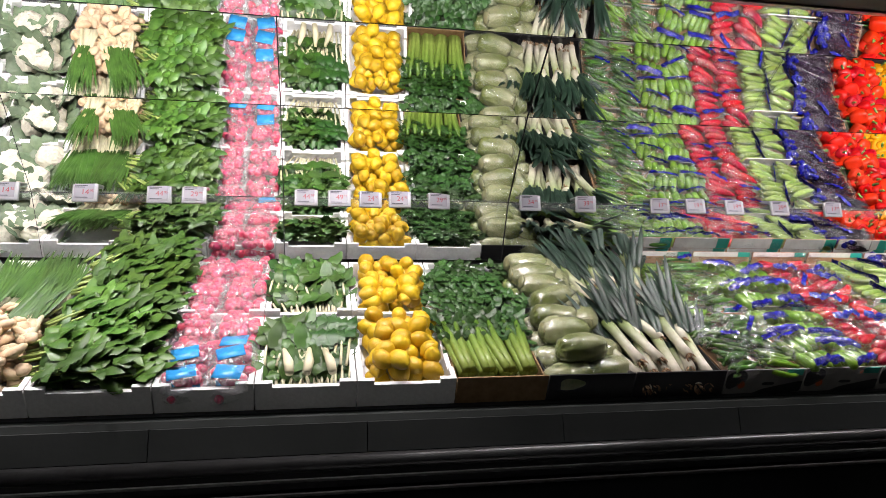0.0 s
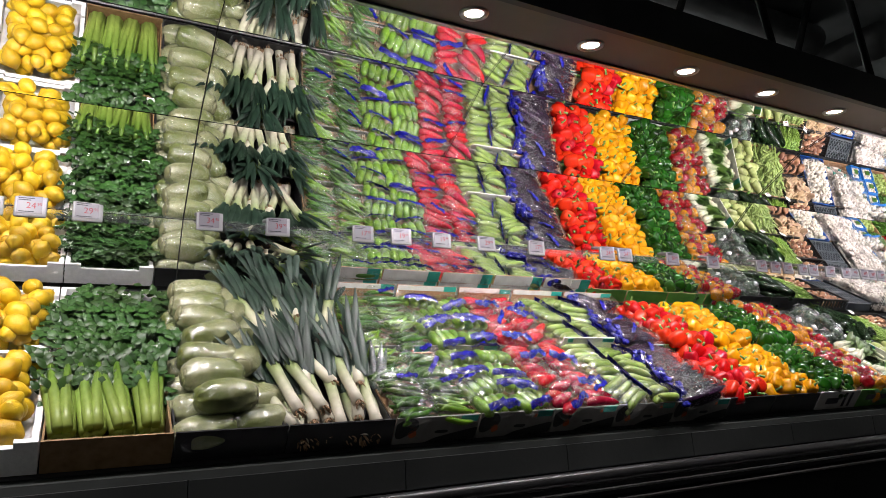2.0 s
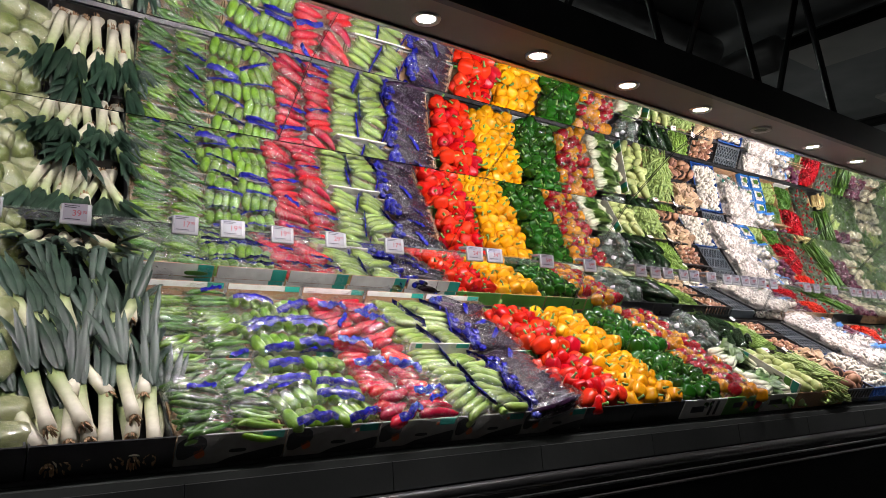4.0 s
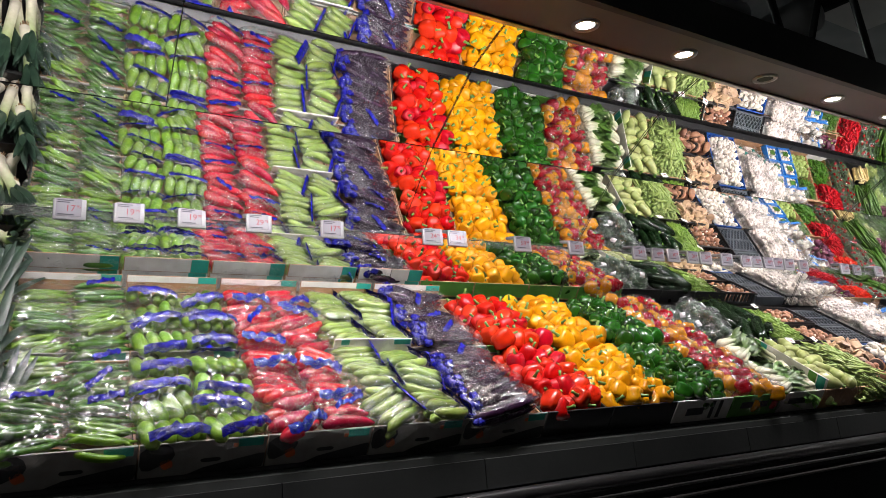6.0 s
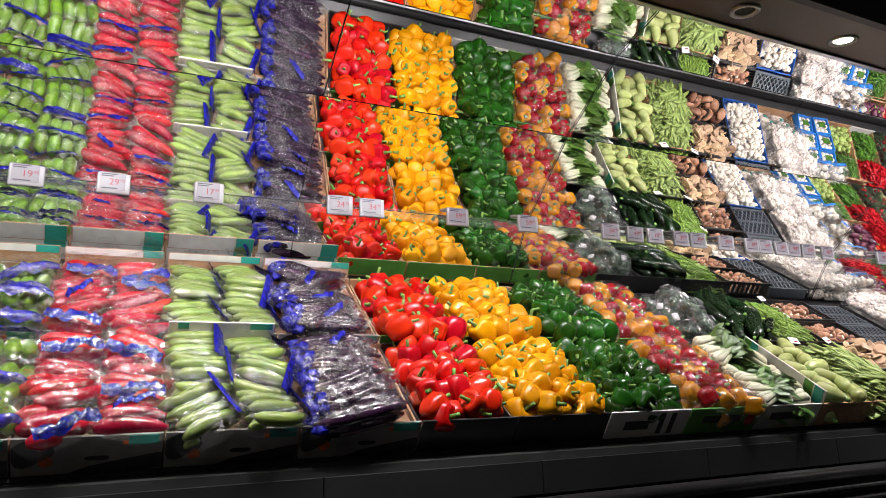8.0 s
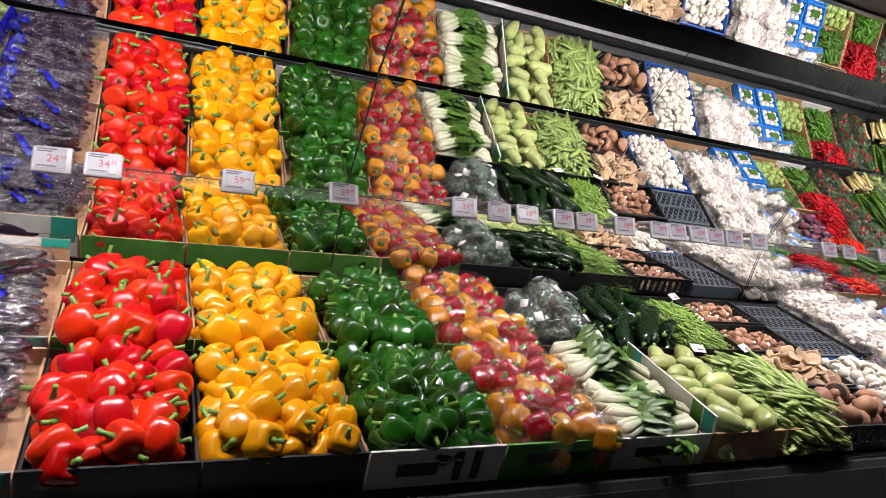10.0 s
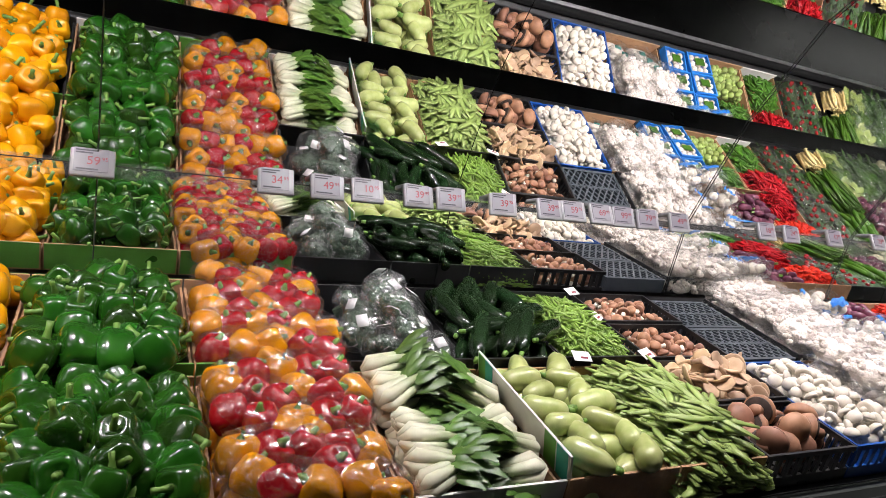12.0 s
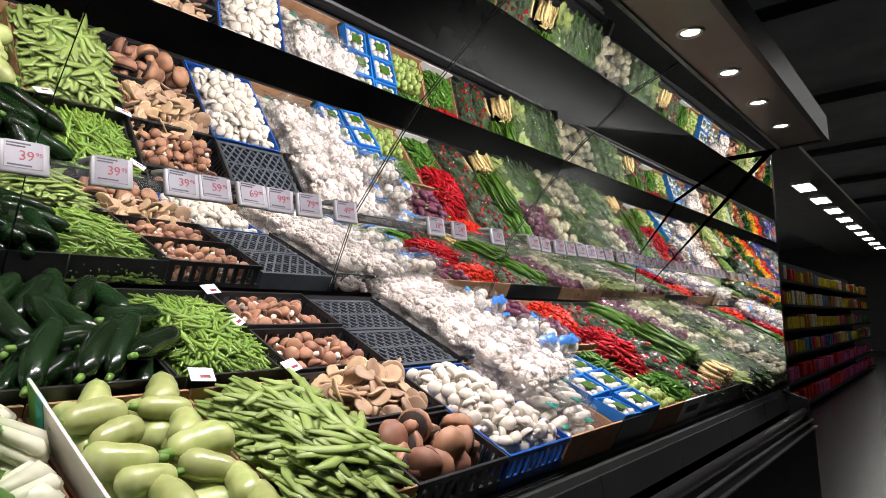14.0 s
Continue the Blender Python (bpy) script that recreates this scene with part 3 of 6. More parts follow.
def eps_tray(wd, dp):
    th = tagged(new("foam_tray"), "white foam produce tray with notched rim", "tray", "white foam trays")
    t, low, c = 0.014, 0.014, 0.045
    bm = bmesh.new()
    box(bm, 0, 0, -TRAY_H, wd, dp, -TRAY_H + t)
    part("base", bm, M_EPS, th, "", False)
    for name, b0 in (("front_wall", 0), ("back_wall", dp - t)):
        bm = bmesh.new()
        box(bm, 0, b0, -TRAY_H + t, wd, b0 + t, -low)
        for a0 in (0, wd - c):
            box(bm, a0, b0, -low, a0 + c, b0 + t, 0)
        part(name, bm, M_EPS, th, "", False)
    for a0 in (0, wd - t):
        bm = bmesh.new()
        box(bm, a0, t, -TRAY_H + t, a0 + t, dp - t, -low)
        for b0 in (t, dp - t - c):
            box(bm, a0, b0, -low, a0 + t, b0 + c, 0)
        part("side_wall", bm, M_EPS, th, "", False)
    return th


def black_crate(wd, dp, m=M_CRATE, lab="black plastic produce crate with slotted sides"):
    th = tagged(new("plastic_crate"), lab, "crate", "plastic crates")
    bm = bmesh.new()
    t = 0.006
    box(bm, 0, 0, -TRAY_H, wd, dp, -TRAY_H + t)
    for a in range(6):
        for b in range(7):
            cx, cy = wd * (a + 0.5) / 6, dp * (b + 0.5) / 7
            box(bm, cx - 0.017, cy - 0.002, -TRAY_H - 0.003, cx + 0.017, cy + 0.002, -TRAY_H + t + 0.004, Matrix.Translation((cx, cy, 0)) @ Matrix.Rotation(0.8 if (a + b) % 2 else -0.8, 4, "Z") @ Matrix.Translation((-cx, -cy, 0)))
    part("base", bm, m, th, "", False)
    for name, n, fn in (("front_wall", 9, lambda u0, u1, z0, z1, bm: box(bm, u0 * wd, 0, z0, u1 * wd, t, z1)), ("back_wall", 9, lambda u0, u1, z0, z1, bm: box(bm, u0 * wd, dp - t, z0, u1 * wd, dp, z1)),
                        ("side_wall", 11, lambda u0, u1, z0, z1, bm: box(bm, 0, t + u0 * (dp - 2 * t), z0, t, t + u1 * (dp - 2 * t), z1)), ("side_wall", 11, lambda u0, u1, z0, z1, bm: box(bm, wd - t, t + u0 * (dp - 2 * t), z0, wd, t + u1 * (dp - 2 * t), z1))):
        bm = bmesh.new()
        fn(0, 1, -TRAY_H, -0.055, bm)
        fn(0, 1, -0.012, 0.0, bm)
        for k in range(n):
            fn((k + 0.15) / n, (k + 0.55) / n, -0.055, -0.012, bm)
        part(name, bm, m, th, "", False)
    return th


def carton(wd, dp, style, floor_w=-TRAY_H):
    """Cardboard box. style: print on the front."""
    labs = {"print": ("grey printed cardboard box with dark leaf print", M_CARD_P), "black": ("black low cardboard tray", M_CRATE), "green": ("green printed cardboard box", M_CARD_G),
            "white": ("white cardboard box with black bar print", M_CARD_W), "brown": ("plain brown cardboard box", M_CARD_B), "grey": ("pale cardboard box with dark print", M_CARD_W), "wood": ("thin wooden produce tray", M_WOOD)}
    lab, m = labs[style]
    th = tagged(new("produce_box"), lab, "box", "produce boxes")
    t = 0.005
    bm = bmesh.new()
    box(bm, 0, t, -TRAY_H, wd, dp, floor_w + t)
    for a0 in (0, wd - t):
        box(bm, a0, t, floor_w + t, a0 + t, dp - t, -0.018)
    box(bm, 0, dp - t, floor_w + t, wd, dp, 0)
    part("body", bm, M_WOOD if style == "wood" else (M_CARD_B if style != "black" else M_CRATE), th, "", False)
    bm = bmesh.new()
    box(bm, 0, 0, -TRAY_H, wd, t, 0)
    fp = part("front_panel", bm, m, th, "", False)
    # back face print, met in the mirrors and over the row in front
    if style in ("print", "green", "white", "grey"):
        bm = bmesh.new()
        box(bm, wd * 0.01, dp + 0.0006, -0.06, wd * 0.99, dp + 0.002, 0)
        part("back_print", bm, M_CARD_G if style != "print" else M_CARD_W, th, "", False)
    if style == "print":
        for y0, y1 in ((dp + 0.0022, dp + 0.003), (-0.0014, -0.0004)):
            bm = bmesh.new()
            box(bm, wd * 0.76, y0, -0.022, wd * 0.97, y1, -0.0015)
            part("teal_print", bm, M_TEAL, th, "teal printed patch", False)

        def blob(cx, cz, rx, rz, rot=0.0, n=14):
            b = bmesh.new()
            vs = []
            for k in range(n):
                a = 2 * math.pi * k / n
                x, z = rx * math.cos(a), rz * math.sin(a) * (1 + 0.25 * math.cos(2 * a))
                px_, pz_ = cx + x * math.cos(rot) - z * math.sin(rot), cz + x * math.sin(rot) + z * math.cos(rot)
                vs.append(b.verts.new((min(max(px_, 0.001), wd - 0.001), -0.0012, min(max(pz_, -TRAY_H + 0.001), -0.001))))
            b.faces.new(vs)
            return b
        part("leaf_print", blob(0.030, -0.030, 0.040, 0.036, 0.5), M_INK, fp, "black leaf print", False)
        part("leaf_print", blob(wd * 0.74, -0.075, 0.10, 0.026, 0.2), M_INK, fp, "black leaf print", False)
        part("carrot_print", blob(0.055, -0.052, 0.012, 0.016, 0.4), M_ORANGE, fp, "orange print", False)
        part("grip_hole", blob(wd * 0.55, -0.05, 0.022, 0.007), M_INK, fp, "dark hand hole", False)
        b = bmesh.new()
        box(b, wd * 0.72, -0.0012, -0.022, wd * 0.9, -0.0004, -0.012)
        part("logo_bar", b, M_ORANGE, fp, "faded orange print", False)
    if style in ("green", "white", "grey"):
        b = bmesh.new()
        for k in range(2):
            box(b, wd * (0.62 + 0.14 * k), -0.0012, -0.075, wd * (0.68 + 0.14 * k), -0.0004, -0.008)
        if style != "white":
            b.free()
            b = bmesh.new()
            box(b, wd * 0.2, -0.0012, -0.05, wd * 0.75, -0.0004, -0.025)
        part("bar_print", b, M_INK, fp, "dark printed bars", False)
    if style == "white":
        b = bmesh.new()
        box(b, wd * 0.2, -0.0012, -0.058, wd * 0.5, -0.0004, -0.03)
        part("word_print", b, M_GREYINK, fp, "dark printed bar", False)
    return th


# ---- produce ----
def pepper(material, lab, cat, seed):
    r = random.Random(seed)
    lobes, R, H = r.choice((3, 4, 4)), 0.042, 0.046
    ph = r.random() * 6

    def fn(a, b):
        lob = 1 + 0.10 * math.cos(lobes * a + ph) * math.cos(b) ** 0.5 + 0.03 * math.sin(a + ph)
        c = max(math.cos(b), 0) ** 0.62
        z = H * math.sin(b)
        z -= 0.020 * math.exp(-(c / 0.35) ** 2) * (1 if b > 0 else -0.5)
        taper = 1 - 0.12 * (1 - math.sin(b)) * 0.5
        return (R * c * lob * taper * math.cos(a), R * c * lob * taper * math.sin(a), z)
    bm = bmesh.new()
    ball(bm, fn, 20, 12)
    th = part("bell_pepper", bm, material)
    tagged(th, lab, cat)
    bm = bmesh.new()
    x, y = r.uniform(-0.006, 0.006), r.uniform(-0.006, 0.006)
    tube(bm, [(0, 0, H - 0.024), (0, 0, H - 0.012), (x, y, H + 0.002), (2 * x, 2 * y, H + 0.016)], [0.013, 0.0075, 0.005, 0.006], 8)
    part("stem", bm, M_STEM, th, "green stem")
    return th


def lemon(seed):
    r = random.Random(seed)

    def fn(a, b):
        s = math.sin(b)
        tip = 0.006 * max(0.0, abs(s) - 0.86) / 0.14
        return (0.0285 * math.cos(b) * math.cos(a), 0.0285 * math.cos(b) * math.sin(a), 0.0325 * s + math.copysign(tip, s))
    bm = bmesh.new()
    ball(bm, fn, 14, 12)
    return tagged(part("lemon", bm, M_LEMON), "ripe yellow lemon in a white foam tray", "lemon", "lemons")


def long_veg(name, lab, cat, group, material, L, R, taper=0.8, bend=0.01, seed=0, stem=M_STEM, n=10, flat=1.0):
    """Courgette-like body along local y."""
    r = random.Random(seed)
    bm = bmesh.new()
    K = 13
    pts, rad = [], []
    for k in range(K):
        t = k / (K - 1)
        pts.append((bend * math.sin(math.pi * t) + 0.002 * r.uniform(-1, 1), (t - 0.5) * L, 0))
        rad.append(R * (taper + (1 - taper) * (1 - t)) * max(0.22, (1 - abs(2 * t - 1) ** 3.4) ** 0.5))
    tube(bm, pts, rad, n, flat)
    th = tagged(part(name, bm, material), lab, cat, group)
    if stem:
        bm = bmesh.new()
        tube(bm, [(0, L / 2 - 0.003, 0), (0.002, L / 2 + 0.012, 0.001)], [R * 0.28, R * 0.22], 7)
        part("stem", bm, stem, th)
    return th


def mushroom(name, lab, group, material, R, seed, under=None, stem_m=None):
    r = random.Random(seed)

    def fn(a, b):
        s = math.sin(b)
        return (R * math.cos(b) ** 0.8 * math.cos(a) * 1.0 if math.cos(b) > 0 else 0, R * max(math.cos(b), 0) ** 0.8 * math.sin(a) * r.uniform(0.98, 1.02), R * (0.78 * s if s > 0 else 0.22 * s))
    bm = bmesh.new()
    ball(bm, fn, 12, 8)
    th = tagged(part(name, bm, material), lab, "mushroom", group)
    if under:
        bm = bmesh.new()
        tube(bm, [(0, 0, -0.19 * R), (0, 0, -0.27 * R)], [R * 0.86, R * 0.80], 18)
        part("gill_disc", bm, under, th, "dark ribbed gills")
    bm = bmesh.new()
    tube(bm, [(0, 0, -0.1 * R), (0.1 * R, 0, -0.9 * R)], [R * 0.42, R * 0.34], 8)
    part("stalk", bm, stem_m or material, th)
    return th


def oyster_bunch(seed):
    r = random.Random(seed)
    bm = bmesh.new()
    for k in range(5):
        a, tilt, R = r.uniform(0, 6.28), r.uniform(0.3, 0.9), r.uniform(0.018, 0.032)
        m = Matrix.Translation((r.uniform(-0.03, 0.03), r.uniform(-0.03, 0.03), r.uniform(0, 0.02))) @ Matrix.Rotation(a, 4, "Z") @ Matrix.Rotation(tilt, 4, "X")
        ball(bm, lambda u, v, R=R: (R * math.cos(v) * math.cos(u), R * math.cos(v) * math.sin(u) + 0.01, 0.005 * math.sin(v) + 0.25 * R * math.cos(v) ** 2 * (0.5 + 0.3 * math.cos(3 * u))), 12, 6, m)
        tube(bm, [m @ Vector((0, -R * 0.5, 0)), m @ Vector((0, -R * 1.2, -0.014))], [0.007, 0.006], 6)
    return tagged(part("oyster_mushroom", bm, M_OYST), "tan oyster mushroom cluster in a black crate", "mushroom", "oyster mushrooms")


def greens(name, lab, cat, group, material, n, size, seed, stalk=None, spread=1.0, width=0.6, L=0.20, stalks=7, wavy=0.0):
    """A lying bunch along local y: stalks at -y end, leaves towards +y."""
    r = random.Random(seed)
    th = tagged(new(name), lab, cat, group)
    bm = bmesh.new()
    for k in range(n):
        t = r.random()
        p = (r.uniform(-0.055, 0.055) * spread, -0.25 * L + 0.9 * L * t * 0.8, 0.010 + 0.035 * r.random())
        leaf(bm, p, math.pi / 2 + r.uniform(-1.1, 1.1), r.uniform(-0.1, 0.8), size * r.uniform(0.7, 1.3), size * width * r.uniform(0.8, 1.2), r.uniform(0.4, 1.5), 4, 0.3, wavy)
    part("leaves", bm, material, th)
    if stalk:
        for k in range(stalks):
            bm = bmesh.new()
            x = (k / max(1, stalks - 1) - 0.5) * 0.09 * spread + r.uniform(-0.006, 0.006)
            z = 0.008 + 0.022 * r.random()
            tube(bm, [(x * 0.8, -0.5 * L, z), (x, -0.2 * L, z + 0.006), (x * 1.2, 0.25 * L, z + 0.01)], [0.0045, 0.004, 0.003], 6)
            part("stalk", bm, stalk, th)
    return th


def leek(seed):
    r = random.Random(seed)
    th = tagged(new("leek"), "fresh leek with white shank and dark green leaves", "leek", "leeks")
    bm = bmesh.new()
    b = r.uniform(-0.012, 0.012)
    tube(bm, [(0, 0, 0), (b * 0.3, 0.05, 0.002), (b, 0.13, 0.004), (b * 1.5, 0.195, 0.006)], [0.0175, 0.0155, 0.0155, 0.0185], 12)
    part("shank", bm, M_LEEK, th, "white to green shank")
    bm = bmesh.new()
    for k in range(10):
        leaf(bm, (b * 1.4 + r.uniform(-0.01, 0.01), 0.17, 0.006 + 0.003 * k), math.pi / 2 + r.uniform(-0.36, 0.36), r.uniform(0.08, 0.55), r.uniform(0.12, 0.20), 0.023, r.uniform(0.2, 0.7), 4, 0.5)
    part("leaves", bm, M_LEAF_B, th, "dark blue-green leaves")
    bm = bmesh.new()
    for k in range(16):
        a = r.uniform(0, 6.28)
        tube(bm, [(0.008 * math.cos(a), 0.002, 0.008 * math.sin(a)), (0.014 * math.cos(a), -0.012 - 0.01 * r.random(), 0.014 * math.sin(a))], [0.003, 0.0012], 4)
    part("root_tuft", bm, M_ROOT, th, "brown root tuft")
    return th


def celery(seed):
    r = random.Random(seed)
    th = tagged(new("celery"), "bunch of green celery with leafy tops", "celery", "celery bunches")
    for k in range(6):
        a = 2 * math.pi * k / 6
        bm = bmesh.new()
        x, z = 0.017 * math.cos(a), 0.022 + 0.015 * math.sin(a)
        tube(bm, [(x * 0.9, 0, z), (x, 0.06, z), (x * 1.5, 0.15, z * 1.1), (x * 2.2 + 0.005 * r.uniform(-1, 1), 0.23, z * 1.2)], [0.0135, 0.014, 0.012, 0.007], 8)
        part("stalk", bm, M_CELERY, th)
    bm = bmesh.new()
    for k in range(90):
        t = r.random()
        leaf(bm, (r.uniform(-0.05, 0.05), 0.13 + 0.16 * t, 0.018 + 0.03 * r.random()), math.pi / 2 + r.uniform(-1.4, 1.4), r.uniform(-0.2, 1.0), r.uniform(0.02, 0.038), 0.022, r.uniform(0, 1.2), 3)
    part("leaves", bm, M_LEAF_D, th, "dark green leaf tops")
    return th


def napa(seed):
    r = random.Random(seed)
    th = tagged(new("wrapped_cabbage"), "pale long cabbage wrapped in clear film", "cabbage", "wrapped cabbages")
    R, L = 0.050, 0.076
    bm = bmesh.new()

    def fn(a, b):
        p = Vector((L * math.sin(b), R * math.cos(b) ** 0.45 * math.cos(a) if math.cos(b) > 0 else 0, R * 0.9 * max(math.cos(b), 0) ** 0.45 * math.sin(a)))
        p *= 1 + 0.02 * (1 - 2 * abs(math.sin(4 * a + 1.2 * b + seed))) + 0.10 * noise.noise(p * 20 + Vector((seed, 0, 0)))
        return p
    ball(bm, fn, 44, 18)
    part("head", bm, M_NAPA, th)
    bm = bmesh.new()
    ball(bm, ell(0.012, 0.030, 0.028, 0.15, 4, seed), 12, 8, Matrix.Translation((-L * 0.97, 0, 0)))
    part("cut_base", bm, M_RIB, th, "pale cut base")
    bm = bmesh.new()

    def fw(a, b):
        p = Vector(fn(a, b)) * 1.06
        return p * (1 + 0.05 * noise.noise(p * 34 + Vector((seed * 3, 1, 0))) + 0.03 * (0.4 - abs(noise.noise(p * 70))))
    ball(bm, fw, 26, 16)
    part("film", bm, M_WRAP, th, "clear cling film")
    return th


def bagged(name, lab, cat, group, w, l, h, inner, film=M_FILM, band=None, seed=0, bands=((0.5, 0.0, 0.9),), crumple=0.16, puff=1.06, n=40):
    """A clear bag w x l x h on the deck; inner(th) adds the contents; bands: (position along l, slant, length share)."""
    r = random.Random(seed)
    th = tagged(new(name), lab, cat, group)
    inner(th, r)
    bm = bmesh.new()

    def sup(a, b):
        ca, sa, cb, sb = math.cos(a), math.sin(a), math.cos(b), math.sin(b)
        f = lambda c, e: math.copysign(abs(c) ** e, c)
        p = Vector((w / 2 * f(cb, 0.5) * f(ca, 0.55), l / 2 * f(cb, 0.5) * f(sa, 0.55), h / 2 * f(sb, 0.75)))
        return p
    def ff(a, b):
        p = sup(a, b) * puff
        q = p * 26 + Vector((seed * 2.3, seed, 0))
        k = noise.noise(q) + 0.8 * (0.4 - abs(noise.noise(q * 2.1)))
        p.z += h * crumple * k
        p += p.normalized() * 0.009 * (0.5 - abs(noise.noise(q * 2.6 + Vector((5, 0, 1)))))
        p.x *= 1 + 0.05 * noise.noise(q * 1.3)
        return p + Vector((0, 0, h / 2))
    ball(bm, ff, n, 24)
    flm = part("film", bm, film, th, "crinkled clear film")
    if band:
        for pos, slant, share in bands:
            bm = bmesh.new()
            K, rows = 12, []
            bw = r.uniform(0.016, 0.026)
            for i in range(K + 1):
                t = i / K * 2 - 1
                x = t * w / 2 * share
                yb = (pos - 0.5) * l + slant * t * l * 0.5 + 0.012 * noise.noise(Vector((x * 25, seed * 3, 0)))
                row = []
                for j in range(4):
                    y = max(-l * 0.49, min(l * 0.49, yb + (j / 3 - 0.5) * bw))
                    ex = max(0, 1 - abs(2 * x / w) ** 3.2) ** 0.4 * max(0, 1 - abs(2 * y / l) ** 3.2) ** 0.4
                    z = h / 2 + h / 2 * puff * ex * 1.06 + 0.004 + 0.013 * noise.noise(Vector((x * 90, y * 110, seed)))
                    row.append(bm.verts.new((x, y, z)))
                rows.append(row)
            for i in range(K):
                for j in range(3):
                    bm.faces.new((rows[i][j], rows[i + 1][j], rows[i + 1][j + 1], rows[i][j + 1]))
            part("printed_band", bm, band, flm, "blue printed band")
    return th


def rods(material, count, R, taper=0.9, across=False, name="content", layers=2, bend=0.006, flat=1.0, fill=0.93):
    """Contents: bodies side by side."""
    def make(th, r, w=None, l=None, h=None):
        W, L, H = th["size"] if "size" in th else (0.2, 0.2, 0.05)
        for lay in range(layers):
            for k in range(count):
                bm = bmesh.new()
                s = ((k + 0.5) / count - 0.5) * fill
                z = R + lay * R * 1.5 + 0.003
                LL = (W if across else L) * 0.47 * r.uniform(0.85, 1.0)
                b = bend * r.uniform(-1, 1)
                off = (L if across else W) * s + r.uniform(-0.003, 0.003)
                pts, rad = [], []
                for j in range(7):
                    t = j / 6 * 2 - 1
                    q = (t * LL, off + b * (1 - t * t), z) if across else (off + b * (1 - t * t), t * LL, z)
                    pts.append(q)
                    rad.append(R * max(0.3, (1 - abs(t) ** 4) ** 0.5) * (1 - (1 - taper) * (t + 1) / 2))
                tube(bm, pts, rad, 9, flat)
                part(name, bm, material, th)
    return make


def bag_of(name, lab, cat, group, size, filler, **kw):
    def inner(th, r):
        th["size"] = size
        filler(th, r)
        del th["size"]
    return bagged(name, lab, cat, group, *size, inner, **kw)


def balls_in(material, R, n, name="content"):
    def make(th, r):
        W, L, H = th["size"]
        for k in range(n):
            bm = bmesh.new()
            ball(bm, ell(R * r.uniform(0.85, 1.1), R * r.uniform(0.85, 1.1), R, 0.12, 2, r.random() * 9), 12, 8, Matrix.Translation((r.uniform(-0.42, 0.42) * W, r.uniform(-0.42, 0.42) * L, R + r.uniform(0, max(0.002, H - 2 * R)))))
            part(name, bm, material, th)
    return make


def stuff_heap(name, lab, cat, material, x0, x1, v0, v1, w0, bulge, n, L, R, seed, yaw=0.0, spread=0.6, flat=1.0, nring=5, seg=4):
    """A heap of thin pods, one mesh; nobody could count it."""
    r = random.Random(seed)
    bm = bmesh.new()
    for k in range(n):
        u, t = r.random(), r.random()
        x, v = x0 + (x1 - x0) * u, v0 + (v1 - v0) * t
        e = (1 - (2 * u - 1) ** 4) * (1 - (2 * t - 1) ** 4)
        z = w0 + bulge * e * (0.55 + 0.5 * r.random())
        a = yaw + r.gauss(0, spread)
        LL = L * r.uniform(0.6, 1.1) / 2
        b = r.uniform(-0.25, 0.25) * LL
        tz = r.uniform(-0.12, 0.12)
        pts = []
        for j in range(seg):
            s = j / (seg - 1) * 2 - 1
            lx, ly = s * LL, b * (1 - s * s)
            px_ = min(max(x + lx * math.cos(a) - ly * math.sin(a), x0 - 0.01), x1 + 0.01)
            pts.append((px_, min(max(v + lx * math.sin(a) + ly * math.cos(a), v0 - 0.012), v1 + 0.012), z + s * LL * tz))
        tube(bm, pts, [R * 0.55] + [R] * (seg - 2) + [R * 0.4], nring, flat)
    ob = part(name, bm, material)
    ob.matrix_basis = DECK.copy()
    return tagged(ob, lab, cat, kind="stuff")


def heap(protos, x0, x1, v0, v1, step, w0, bulge, seed, tilt=60, layers=2, rx0=0.0, srange=(0.92, 1.08), rz=None, jitter=0.3):
    """Fill a tray with copies, in loose layers."""
    r = random.Random(seed)
    for lay in range(layers):
        nx, nv = max(1, round((x1 - x0) / step)), max(1, round((v1 - v0) / step))
        if lay == layers - 1 and layers > 1:
            nx, nv = max(1, nx - 1), max(1, nv)
        for i in range(nx):
            for j in range(nv):
                u, t = (i + 0.5 + r.uniform(-jitter, jitter)) / nx, (j + 0.5 + r.uniform(-jitter, jitter)) / nv
                x, v = x0 + (x1 - x0) * u, v0 + (v1 - v0) * t
                e = (1 - (2 * u - 1) ** 2 * 0.7) * (1 - (2 * t - 1) ** 4 * 0.6)
                w = w0 + lay * step * 0.55 + bulge * e + r.uniform(-0.006, 0.006)
                put(r.choice(protos), at(x, v, w, rx0 + r.uniform(-tilt, tilt), r.uniform(-tilt, tilt), r.uniform(0, 360) if rz is None else r.gauss(*rz)), r.uniform(*srange))

# ---- the columns of produce, one after another along the case ----
EDGE = [-1.73, -1.47, -1.20, -0.935, -0.667, -0.398, -0.101, 0.153, 0.423, 0.699, 0.968, 1.235, 1.53, 1.80, 2.07, 2.33, 2.60, 2.88, 3.14, 3.425, 3.71, 3.988, 4.262, 4.512, 4.742, 5.023, 5.285, 5.58, 5.85, 6.08, 6.31, 6.54, 6.77, 7.0, 7.24, 7.48]
FV0, FV1, BV0, BV1 = 0.0, 0.352, 0.364, 0.728
BW = 0.016
GAP = 0.004


def put_tray(maker, key, i, back, *args):
    """One tray in column i, front or back row."""
    wd = EDGE[i + 1] - EDGE[i] - GAP
    th = maker(wd, 0.352 if not back else 0.362, *args)
    th.matrix_basis = at(EDGE[i] + GAP / 2, BV0 if back else FV0, BW if back else 0.0)
    return th


